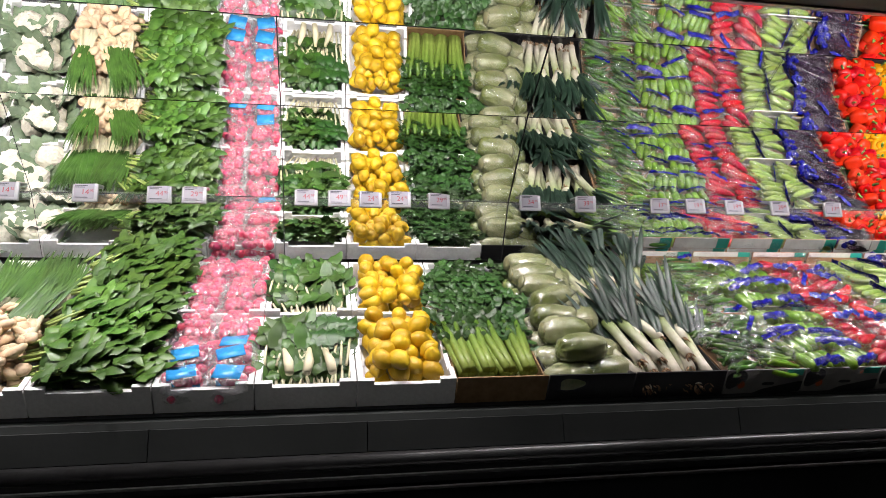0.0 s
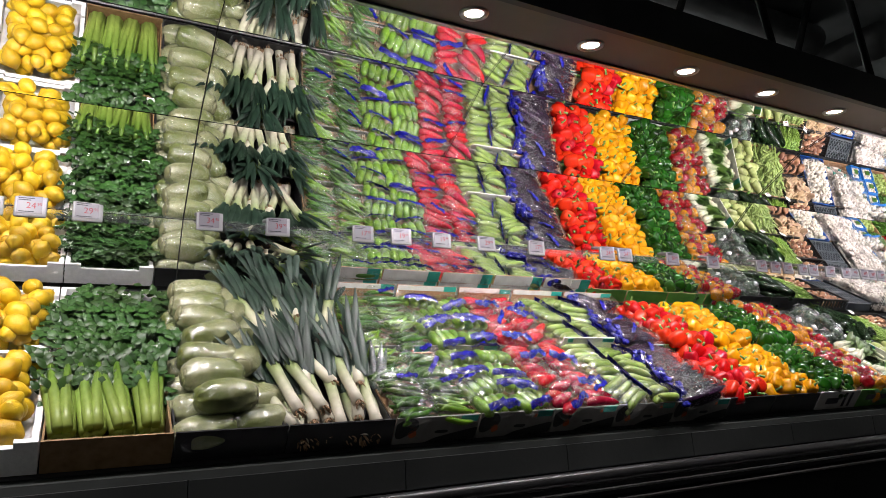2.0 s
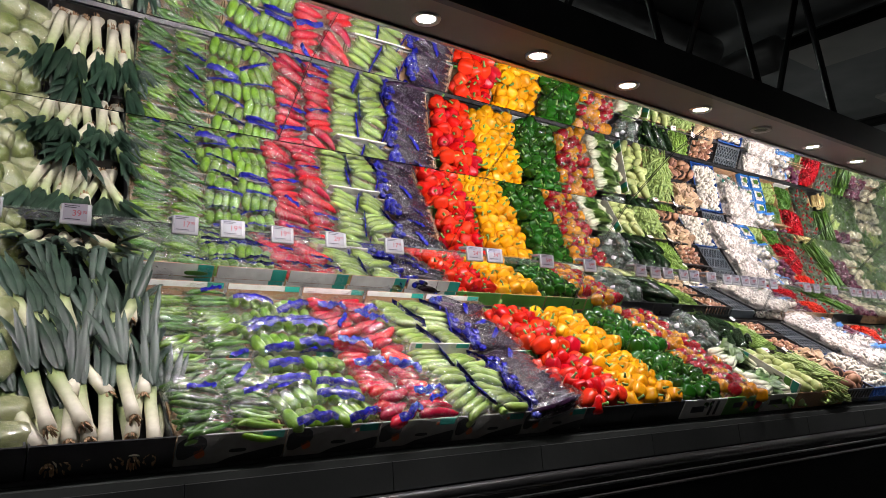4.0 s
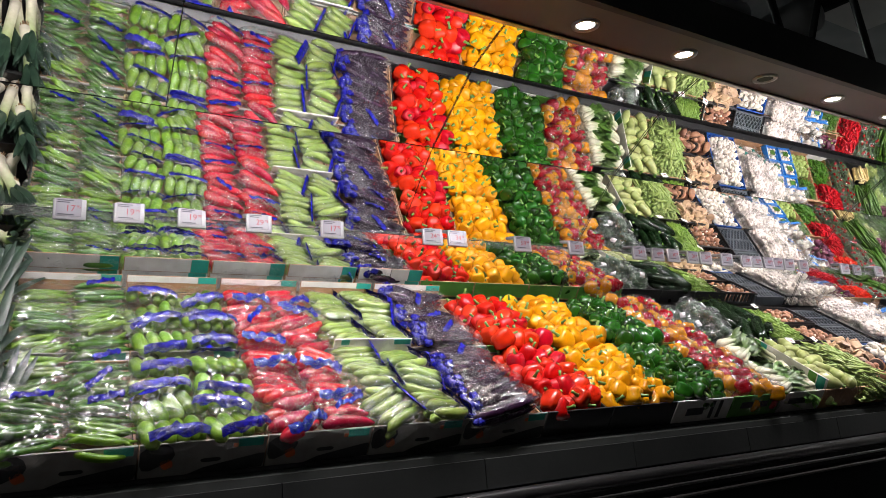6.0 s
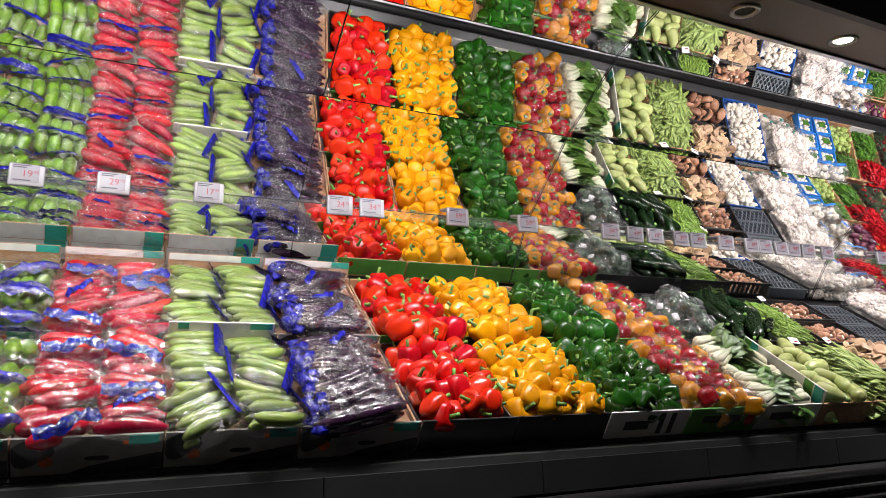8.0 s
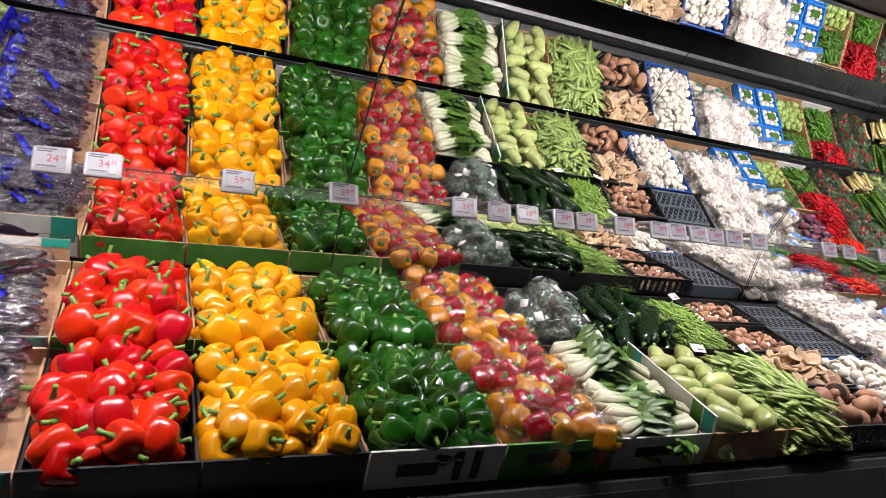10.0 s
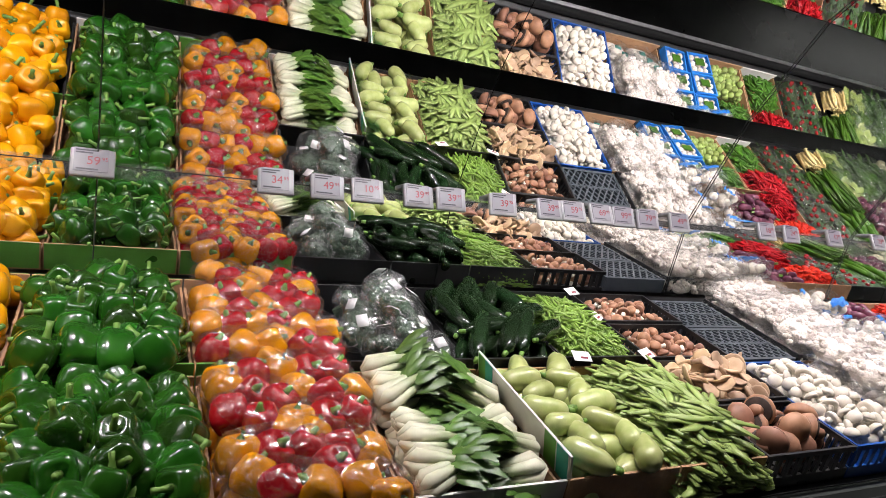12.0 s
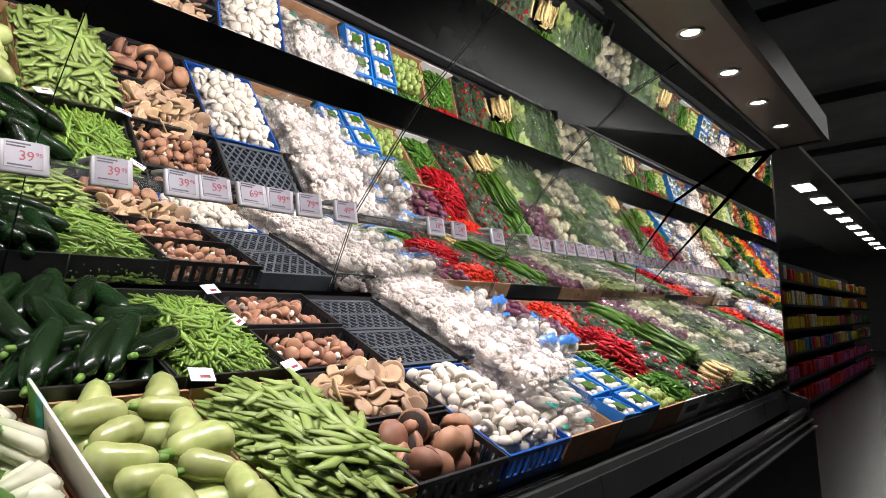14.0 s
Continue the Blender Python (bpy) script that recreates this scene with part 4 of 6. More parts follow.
def span(i, back, inset=0.016):
    return EDGE[i] + inset, EDGE[i + 1] - inset, (BV0 if back else FV0) + inset, (BV1 if back else FV1) - inset


# columns 0..5: cabbages, cauliflower, spring onions with ginger, spinach
caulis = []
for s in range(2):
    th = tagged(new("cauliflower"), "white cauliflower with grey-green leaves", "cauliflower", "cauliflowers")
    bm = bmesh.new()
    ball(bm, ell(0.058, 0.058, 0.045, 0.25, 7, s * 3.0), 22, 14)
    part("curd", bm, M_CAULI, th)
    bm = bmesh.new()
    for k in range(13):
        a = k * 0.49
        leaf(bm, (0.045 * math.cos(a), 0.045 * math.sin(a), -0.03), a, 0.95, 0.10, 0.07, 0.7, 4, -0.3, 0.006)
    part("leaves", bm, M_CAULEAF, th)
    caulis.append(th)
for i in (0, 1, 2, 3):
    for back in (0, 1):
        put_tray(eps_tray, "eps", i, back)
        heap(caulis, *span(i, back, 0.04), 0.095, -0.02, 0.012, 11 + i * 2 + back, tilt=30, layers=1, srange=(0.85, 1.0))
onions = []
for s in range(2):
    th = tagged(new("spring_onion_bunch"), "bunch of spring onions with white bulbs", "spring onions", "spring onion bunches")
    r = random.Random(90 + s)
    for k in range(12):
        bm = bmesh.new()
        x = r.uniform(-0.03, 0.03)
        tube(bm, [(x * 1.2, 0.0, 0.012 + 0.012 * r.random()), (x, 0.05, 0.018), (x * 0.8, 0.1, 0.018)], [0.0105, 0.007, 0.006], 7)
        part("bulb", bm, M_CREAM, th)
    bm = bmesh.new()
    for k in range(34):
        x = r.uniform(-0.03, 0.03)
        leaf(bm, (x, 0.08, 0.014 + 0.014 * r.random()), math.pi / 2 + r.gauss(0, 0.12), 0.12, r.uniform(0.16, 0.24), 0.012, r.uniform(0, 0.6), 4, 0.8)
    part("leaves", bm, M_LEAF_M, th)
    onions.append(th)
gingers = []
for s in range(3):
    r = random.Random(40 + s)
    bm = bmesh.new()
    for k in range(6):
        ball(bm, ell(r.uniform(0.012, 0.02), r.uniform(0.016, 0.032), 0.013, 0.2, 3, k), 10, 7, Matrix.Translation((r.uniform(-0.035, 0.035), r.uniform(-0.03, 0.03), r.uniform(-0.006, 0.01))) @ Matrix.Rotation(r.uniform(0, 3), 4, "Z"))
    gingers.append(tagged(part("ginger_root", bm, M_GINGER), "knobbly tan ginger root", "ginger", "ginger roots"))
for i in (4,):
    for back in (0, 1):
        put_tray(eps_tray, "eps", i, back)
    r = random.Random(i)
    for k in range(6):
        put(r.choice(onions), at(EDGE[i] + 0.045 + 0.036 * k, BV0 + r.uniform(-0.02, 0.02), 0.0, 6, 0, r.uniform(-9, 9)))
    heap(gingers, *span(i, 0, 0.03), 0.055, -0.045, 0.05, 50 + i, tilt=40, layers=3)
    for k in range(3):
        put(r.choice(onions), at(EDGE[i] + 0.06 + 0.07 * k, 0.16, 0.035, 8, 0, r.uniform(-25, 5)))
spin = [greens("spinach_bunch", "bunch of dark green spinach leaves", "spinach", "spinach bunches", M_SPIN if s else M_LEAF_M, 64, 0.068, 60 + s, M_PALE, 1.0, 0.6, 0.20, 9, 0.008) for s in range(3)]
i = 5
for back in (0, 1):
    put_tray(eps_tray, "eps", i, back)
    r = random.Random(70 + back)
    for k in range(12):
        put(r.choice(spin), at(EDGE[i] + 0.05 + 0.07 * (k % 3) + r.uniform(-0.012, 0.012), (BV0 if back else FV0) + 0.085 + 0.072 * (k // 3), -0.05 + 0.028 * (k % 2) + 0.012 * (k // 3) + (0.03 if back else 0.02), 5, 0, -70 + r.uniform(-25, 25)))

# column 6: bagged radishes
# stronger painted glare, for the pale shine on the radish bags
M_FILM_R = film_mat("painted_glare_radish_film", shine=0.14, rough=0.19, cloud=0.05, glare_veil=0.22, glint_streak=0.5)
def radish_bag(s):
    return bag_of("radish_bag", "clear bag of pink-red radishes with blue labels", "radish bag", "bags of radishes", (0.118, 0.088, 0.04), balls_in(M_RADISH, 0.016, 12, "radish"), film=M_FILM_R, seed=s, crumple=0.12)


def radish_label(th, s):
    bm = bmesh.new()
    box(bm, -0.040, -0.030, 0.0425, 0.034, 0.026, 0.0445)
    part("label", bm, M_LBLUE, th, "light blue label")


i = 6
rads = [radish_bag(s) for s in (1, 2)]
rads_l = [radish_bag(s) for s in (3, 4)]
for s, th in enumerate(rads_l):
    radish_label(th, s)
for back in (0, 1):
    put_tray(eps_tray, "eps", i, back)
    r = random.Random(80 + back)
    for lay in range(2):
        for a in range(2):
            for b in range(5):
                p = rads_l if (not back and b < 2) or (not back and a == 1 and b < 3) else rads
                put(r.choice(p), at(EDGE[i] + 0.072 + 0.118 * a, (BV0 if back else FV0) + 0.045 + 0.075 * b, -0.066 + 0.036 * lay + 0.012 * (b % 2) + (BW if back else 0), r.uniform(-6, 6), r.uniform(-8, 8), r.uniform(-14, 14)))

# column 7: leafy greens with cream stalks
chard = [greens("leaf_mustard_bunch", "bunch of leafy greens with cream stalks", "leafy greens", "leafy green bunches", M_LEAF_M if s else M_LEAF_D, 56, 0.068, 100 + s, M_CREAM, 0.85, 0.6, 0.17, 5, 0.010) for s in range(3)]
i = 7
for back in (0, 1):
    put_tray(eps_tray, "eps", i, back)
    r = random.Random(110 + back)
    for k in range(10):
        put(r.choice(chard), at(EDGE[i] + 0.06 + 0.037 * (k % 5), (BV0 if back else FV0) + 0.11 + 0.085 * (k // 5), -0.066 + 0.03 * (k // 5) + (0.03 if back else 0.0), 6, 0, r.uniform(-22, 22)))
bm = bmesh.new()
tube(bm, [(0, 0, 0.012), (0.002, 0.05, 0.014), (-0.004, 0.11, 0.016)], [0.012, 0.014, 0.006], 9)
pars = tagged(part("parsnip_root", bm, M_CREAM), "pale tapered root among leafy greens", "root", "pale roots")
for dx, rz in ((0.09, 8), (0.135, -5), (0.205, 10)):
    put(pars, at(EDGE[i] + dx, 0.03, 0.0, 0, 0, rz))

# column 8: lemons
lem = [lemon(s) for s in range(2)]
i = 8
for back in (0, 1):
    put_tray(eps_tray, "eps", i, back)
    heap(lem, *span(i, back, 0.034), 0.054, -0.046 + (BW if back else 0), 0.026, 120 + back, tilt=90, layers=3, srange=(0.82, 1.05), jitter=0.34)

# column 9: celery
cel = [celery(s) for s in range(2)]
i = 9
put_tray(eps_tray, "eps", i, 1)
put_tray(carton, "wood", i, 0, "wood")
r = random.Random(130)
for lay in range(2):
    for k in range(4):
        put(r.choice(cel), at(EDGE[i] + 0.04 + 0.06 * k, 0.012 + 0.03 * lay, -0.075 + 0.042 * lay, 4, 0, r.uniform(-7, 12)))
pars_b = [greens("parsley_bunch", "bunch of dark green parsley leaves", "parsley", "parsley bunches", M_LEAF_D, 110, 0.03, 135 + s, None, 1.0, 0.7, 0.22, 7, 0.004) for s in range(2)]
for lay in range(2):
    for k in range(9):
        put(r.choice(pars_b), at(EDGE[i] + 0.055 + 0.08 * (k % 3), BV0 - 0.02 + 0.12 * (k // 3), -0.05 + 0.04 * lay, 5, 0, r.uniform(-40, 40)))

# column 10: wrapped cabbages
nap = [napa(s) for s in range(3)]
i = 10
for back in (0, 1):
    put_tray(carton, "black", i, back, "black")
r = random.Random(140)
for b in range(8):
    for a in range(2):
        put(r.choice(nap), at(EDGE[i] + 0.078 + 0.128 * a, 0.045 + 0.089 * b + 0.02 * a, -0.036 + 0.006 * (b % 2) + (0.018 if b > 3 else 0), r.uniform(-40, 40), r.uniform(-8, 8), 180 * r.randrange(2) + r.uniform(-16, 16)))
for b in range(7):
    put(r.choice(nap), at(EDGE[i] + 0.105 + r.uniform(-0.012, 0.02), 0.09 + 0.091 * b, 0.034 + (0.018 if b > 2 else 0), r.uniform(-40, 40), r.uniform(-8, 8), 180 * r.randrange(2) + r.uniform(-18, 18)))
for b in (2, 3, 5, 6):
    put(r.choice(nap), at(EDGE[i] + 0.20, 0.09 + 0.091 * b, 0.03, r.uniform(-40, 40), 10, 60 + r.uniform(-18, 18)), 0.9)

# column 11: leeks
lks = [leek(s) for s in range(4)]
i = 11
for back in (0, 1):
    put_tray(carton, "black", i, back, "black")
    r = random.Random(150 + back)
    for lay in range(3):
        for k in range(6):
            put(r.choice(lks), at(EDGE[i] + 0.032 + 0.042 * k + r.uniform(-0.012, 0.012), (BV0 if back else FV0) + 0.012 + (0.17 if lay == 2 and k % 2 else 0.03 * lay) + r.uniform(-0.015, 0.015), -0.055 + 0.028 * lay + (BW if back else 0), 3 + 2 * lay, 0, r.uniform(-20, 24)))

# columns 12..16: bagged vegetables in printed boxes
def fill_bags(i, protos, size, seed, base=0.0, per_row=2, rows=4, turn=0.0):
    for back in (0, 1):
        put_tray(carton, "print", i, back, "print", -0.040)
        r = random.Random(seed + back)
        v0 = BV0 if back else FV0
        for lay in range(1):
            for b in range(rows):
                for a in range(per_row):
                    wdt = EDGE[i + 1] - EDGE[i]
                    x = EDGE[i] + wdt * (a + 0.5) / per_row + r.uniform(-0.006, 0.006)
                    v = v0 + 0.004 + 0.35 * (b + 0.5) / rows + r.uniform(-0.008, 0.008)
                    put(r.choice(protos), at(x, v, -0.036 + base + (BW if back else 0) + 0.010 * (b % 2) + r.uniform(0, 0.012), r.uniform(-16, 18), r.uniform(-13, 13), turn + r.uniform(-24, 24)))


beanbags = [bag_of("bagged_long_beans", "clear bag of long green peppers with blue print", "bagged peppers", "bags of long green peppers", (0.15, 0.105, 0.062), rods(M_CUKE if s else M_LIME, 4, 0.0115, 0.5, True, "green_pepper", 2, 0.04), film=M_FILM_L, band=M_BLUE, seed=200 + s, bands=((0.5, 0.25, 0.5),) if s == 1 else (), crumple=0.24) for s in range(3)]
fill_bags(12, beanbags, None, 210, rows=4, turn=14)
cukebags = [bag_of("bagged_green_peppers", "clear bag of light green peppers with blue print", "bagged peppers", "bags of light green peppers", (0.142, 0.098, 0.058), rods(M_LIME, 4, 0.0205, 0.85, False, "green_pepper", 1, 0.006), film=M_FILM_L, band=M_BLUE, seed=220 + s, bands=((0.12, 0.02, 0.95),) if s else ((0.9, -0.03, 0.9),), crumple=0.14) for s in range(3)]
fill_bags(13, cukebags, None, 230, rows=4, turn=0)
redbags = [bag_of("bagged_red_peppers", "clear bag of pointed red peppers with blue print", "bagged peppers", "bags of pointed red peppers", (0.15, 0.125, 0.066), rods(M_REDSKIN, 3, 0.025, 0.5, True, "red_pepper", 1, 0.02), film=M_FILM_A, band=M_BLUE, seed=240 + s, bands=((0.45, 0.3, 0.5),) if s == 1 else (((0.12, 0.05, 0.8),) if s else ()), crumple=0.24) for s in range(3)]
fill_bags(14, redbags, None, 250, rows=4, turn=8)
M_SQUASH = mat("pale_green_squash", (0.24, 0.33, 0.07), (0.15, 0.24, 0.035), rough=0.32, scale=26, vary=0.2)
sqbags = [bag_of("bagged_small_squash", "clear bag of pale green squash with blue print", "bagged squash", "bags of pale green squash", (0.142, 0.14, 0.06), rods(M_SQUASH, 4, 0.0172, 0.8, True, "squash", 2, 0.02), film=M_FILM, seed=260 + s, crumple=0.18) for s in range(2)]


def side_band(th, w, l, h, seed):
    """A blue strip that runs along one edge of the bag."""
    bm = bmesh.new()
    rows = []
    for i_ in range(11):
        t = i_ / 10 * 2 - 1
        row = []
        for j in range(4):
            x = w * 0.5 * (0.66 + 0.32 * j / 3) + 0.005 * noise.noise(Vector((t * 5, j, seed)))
            z = h * (1.22 - 0.55 * (j / 3) ** 2) + 0.004 * noise.noise(Vector((t * 7, j * 0.7, seed + 3)))
            row.append(bm.verts.new((x, t * l * 0.46, z)))
        rows.append(row)
    for a in range(10):
        for j in range(3):
            bm.faces.new((rows[a][j], rows[a + 1][j], rows[a + 1][j + 1], rows[a][j + 1]))
    part("printed_band", bm, M_BLUE, th, "blue printed band")


for s, th in enumerate(sqbags):
    side_band(th, 0.142, 0.14, 0.060, s)
fill_bags(15, sqbags, None, 270, rows=3, turn=4)
lip = tagged(new("box_flap"), "white printed cardboard edge with teal patch between bags", "cardboard flap")
lip.matrix_basis = at(EDGE[15] + 0.006, 0.352, 0.0)
bm = bmesh.new()
box(bm, 0, 0.002, -0.03, 0.25, 0.007, 0.052)
part("card", bm, M_CARD_W, lip, "", False)
for xa, xb in ((0.02, 0.045), (0.19, 0.245)):
    bm = bmesh.new()
    box(bm, xa, 0.0008, 0.034, xb, 0.0018, 0.0505)
    part("teal_print", bm, M_TEAL, lip, "teal printed patch", False)
aubs = [bag_of("bagged_aubergines", "clear bag of thin dark aubergines with blue print", "bagged aubergines", "bags of aubergines", (0.245, 0.10, 0.062), rods(M_AUB, 4, 0.0165, 0.8, True, "aubergine", 2, 0.012), film=M_FILM_A, band=M_BLUE, seed=280 + s, bands=((0.35, 0.5, 0.3),) if s == 0 else (), crumple=0.2) for s in range(3)]
for s, th in enumerate(aubs):
    bm = bmesh.new()
    for k in range(5):
        ball(bm, ell(0.017, 0.015, 0.010, 0.7, 5, s * 7.0 + k), 12, 9, Matrix.Translation((-0.098 - 0.010 * (k % 2), -0.045 + 0.021 * k, 0.036 + 0.008 * (k % 3))) @ Matrix.Rotation(0.7 * k, 4, "Z"))
    tube(bm, [(-0.112, -0.03, 0.02), (-0.118, -0.01, 0.035), (-0.114, 0.012, 0.03), (-0.12, 0.032, 0.02)], [0.010, 0.016, 0.017, 0.009], 8)
    part("twisted_end", bm, M_BLUE, th, "blue twisted bag end")
fill_bags(16, aubs, None, 290, per_row=1, rows=5, turn=4)

# rear flaps of the printed boxes, brown inside; the white front edge paints a mirror reflection
for i in (12, 13, 14, 15, 16):
    wd = EDGE[i + 1] - EDGE[i] - 0.012
    rear = tagged(new("box_flap"), "brown cardboard flap, white and teal front edge painted as a mirror reflection", "cardboard flap", "rear flaps of the printed boxes")
    rear.matrix_basis = at(EDGE[i] + 0.006, 0.732, BW, -6, 0, 0)
    bm = bmesh.new()
    box(bm, 0, 0, 0.0, wd, 0.004, 0.050)
    part("card", bm, M_CARD_B, rear, "", False)
    # front strips copy the back print, as the mirror would show it
    for ya, yb in ((-0.0012, -0.0003), (0.0043, 0.0052)):
        bm = bmesh.new()
        box(bm, 0.002, ya, 0.030 if ya < 0 else 0.002, wd * 0.78, yb, 0.0495)
        part("white_reflection_print", bm, M_CARD_W, rear, "white print, doubling as the mirror's reflection", False)
        bm = bmesh.new()
        box(bm, wd * 0.78 + 0.001, ya, 0.030 if ya < 0 else 0.002, wd - 0.002, yb, 0.0495)
        part("teal_print", bm, M_TEAL, rear, "teal printed patch", False)

# columns 17..19: bell peppers
reds = [pepper(M_PEP_R, "glossy red bell pepper with green stem", "bell pepper", 300 + s) for s in range(4)]
yels = [pepper(M_PEP_Y, "glossy yellow bell pepper with green stem", "bell pepper", 310 + s) for s in range(4)]
grns = [pepper(M_PEP_G, "glossy dark green bell pepper", "bell pepper", 320 + s) for s in range(4)]
for i, pr, style, g in ((17, reds, "black", "red peppers"), (18, yels, "black", "yellow peppers"), (19, grns, "white", "green peppers")):
    for p in pr:
        p["group"] = g
    for back in (0, 1):
        put_tray(carton, style, i, back, style if not back else "green")
        heap(pr, *span(i, back, 0.022), 0.053, -0.036 + (BW if back else 0), 0.034, 330 + 2 * i + back, tilt=75, layers=2, srange=(0.72, 0.86), jitter=0.3)
    # a few bridging the two trays
    r = random.Random(360 + i)
    for k in range(4):
        put(r.choice(pr), at(EDGE[i] + 0.05 + 0.055 * k, 0.358 + r.uniform(-0.012, 0.012), 0.036 + r.uniform(0, 0.012), r.uniform(-70, 70), r.uniform(-70, 70), r.uniform(0, 360)), 0.92)

# column 20: mixed peppers in bags
M_FILM_C = film_mat("clear_pepper_bag_film", shine=0.13, rough=0.17, bscale=26, glare_veil=0.03, glint_streak=0.25)
M_PEP_MR = mat("deep_red_pepper_skin", (0.44, 0.005, 0.012), (0.28, 0.003, 0.007), rough=0.24, scale=14, coat=0.2)
M_PEP_MY = mat("amber_pepper_skin", (0.70, 0.30, 0.002), (0.56, 0.20, 0.001), rough=0.24, scale=14, coat=0.2)
def mixed(th, r):
    W, L, H = th["size"]
    for k in range(3):
        m = (M_PEP_MR, M_PEP_MY, M_PEP_MR, M_PEP_MY)[(k + r.randrange(2)) % 4]
        bm = bmesh.new()
        ph = r.random() * 6
        R = 0.032

        def fn(a, b):
            c = max(math.cos(b), 0) ** 0.62
            lob = 1 + 0.11 * math.cos(4 * a + ph)
            return (R * c * lob * math.cos(a), R * c * lob * math.sin(a), R * 1.05 * math.sin(b) - 0.020 * math.exp(-(c / 0.35) ** 2) * (1 if b > 0 else -0.6))
        mm = Matrix.Translation(((k - 1) * 0.05, r.uniform(-0.01, 0.01), 0.034)) @ Matrix.Rotation(r.uniform(-1.5, 1.5), 4, "X") @ Matrix.Rotation(r.uniform(-1, 1), 4, "Y")
        ball(bm, fn, 18, 12, mm)
        pp = part("bell_pepper", bm, m, th, "red bell pepper" if m is M_PEP_MR else "yellow bell pepper")
        bm = bmesh.new()
        tube(bm, [mm @ Vector((0, 0, R * 0.5)), mm @ Vector((0, 0, R * 0.85)), mm @ Vector((0.003, 0, R * 1.15))], [0.012, 0.006, 0.004], 7)
        part("stem", bm, M_STEM, pp, "green stem")
    if r.random() > 0.45:
        return
    bm = bmesh.new()
    box(bm, 0.030, -0.009, 0.069, 0.046, 0.011, 0.0705, Matrix.Rotation(r.uniform(-0.4, 0.4), 4, "Z"))
    part("sticker", bm, M_LABEL, th, "white sticker")


mixb = [bag_of("bagged_mixed_peppers", "clear bag of red and yellow peppers", "bagged peppers", "bags of mixed peppers", (0.16, 0.072, 0.066), mixed, film=M_FILM_C, seed=400 + s, crumple=0.10) for s in range(5)]
i = 20
for back in (0, 1):
    put_tray(carton, "green", i, back, "green")
    r = random.Random(410 + back)
    v0 = BV0 if back else FV0
    for lay in range(2):
        for b in range(5):
            for a in range(2):
                put(r.choice(mixb), at(EDGE[i] + 0.085 + 0.115 * a + r.uniform(-0.012, 0.012), v0 + 0.042 + 0.075 * b, -0.076 + 0.05 * lay + (BW if back else 0), r.uniform(-10, 10), r.uniform(-6, 6), r.uniform(-40, 40)), 0.98)

# column 21: pak choi in front, wrapped broccoli behind
def pakchoi(s):
    r = random.Random(s)
    th = tagged(new("pak_choi"), "white-stalked pak choi with green leaves", "pak choi", "heads of pak choi")
    for k in range(6):
        a = k * 1.05 + r.random() * 0.3
        x, z = 0.014 * math.cos(a), 0.020 + 0.012 * math.sin(a)
        bm = bmesh.new()
        tube(bm, [(x * 0.4, -0.004, 0.02), (x * 1.1, 0.012, z), (x, 0.045, z), (x * 0.9, 0.085, z * 0.95)], [0.006, 0.014, 0.0095, 0.005], 8, 0.75)
        part("stalk", bm, M_PAK, th, "thick pale stalk")
    bm = bmesh.new()
    for k in range(34):
        leaf(bm, (r.uniform(-0.018, 0.018), 0.05 + 0.03 * r.random(), 0.014 + 0.022 * r.random()), math.pi / 2 + r.uniform(-0.5, 0.5), r.uniform(0, 0.5), r.uniform(0.04, 0.07), 0.019, r.uniform(0.3, 1.1), 4, 0.35, 0.003)
    part("leaves", bm, M_SPIN if s % 3 else M_LEAF_M, th, "green leaves")
    return th


pak = [pakchoi(500 + s) for s in range(3)]
i = 21
put_tray(carton, "grey", i, 0, "grey")
put_tray(carton, "black", i, 1, "black")
r = random.Random(505)
for lay in range(2):
    for b in range(7):
        v = 0.03 + 0.049 * b
        put(r.choice(pak), at(EDGE[i] + 0.025, v + r.uniform(-0.006, 0.006), -0.06 + 0.036 * lay + 0.004 * b, r.uniform(-25, 25), 8 + r.uniform(-8, 8), -90 + r.uniform(-32, 32)), r.uniform(1.0, 1.25))
        put(r.choice(pak), at(EDGE[i + 1] - 0.022, v + 0.012, -0.06 + 0.036 * lay, r.uniform(-25, 25), -4 + r.uniform(-8, 8), 90 + r.uniform(-32, 32)), r.uniform(1.0, 1.25))
# milky patches paint the sheen of the wrap into its colour
M_FILM_W = film_mat("painted_haze_wrap_film", shine=0.12, rough=0.20, bscale=20, cloud=0.01, glare_veil=0.16)
brocs = []
for s in range(3):
    th = tagged(new("wrapped_broccoli"), "broccoli head wrapped in clear film", "broccoli", "wrapped broccoli heads")
    r = random.Random(520 + s)
    bm = bmesh.new()
    for k in range(16):
        a, q = r.uniform(0, 6.28), r.random() ** 0.5 * 0.035
        ball(bm, ell(0.017, 0.017, 0.015, 0.3, 6, k), 10, 7, Matrix.Translation((q * math.cos(a), q * math.sin(a), 0.03 - q * 0.4)))
    tube(bm, [(0, 0, 0.02), (0, 0, -0.03)], [0.016, 0.014], 8)
    part("head", bm, M_BROC, th)
    bm = bmesh.new()
    ball(bm, lambda a, b, s=s: (lambda p: p * (1 + 0.10 * noise.noise(p * 42 + Vector((s, 0, 0)))) + Vector((0, 0, 0.016)))(Vector((0.056 * math.cos(b) * math.cos(a), 0.056 * math.cos(b) * math.sin(a), 0.042 * math.sin(b)))), 24, 14)
    part("film", bm, M_FILM_W, th, "clear film")
    bm = bmesh.new()
    box(bm, -0.014, -0.012, 0.060, 0.014, 0.012, 0.0615, Matrix.Rotation(r.uniform(-0.5, 0.5), 4, "X"))
    part("sticker", bm, M_LABEL, th, "white sticker")
    brocs.append(th)
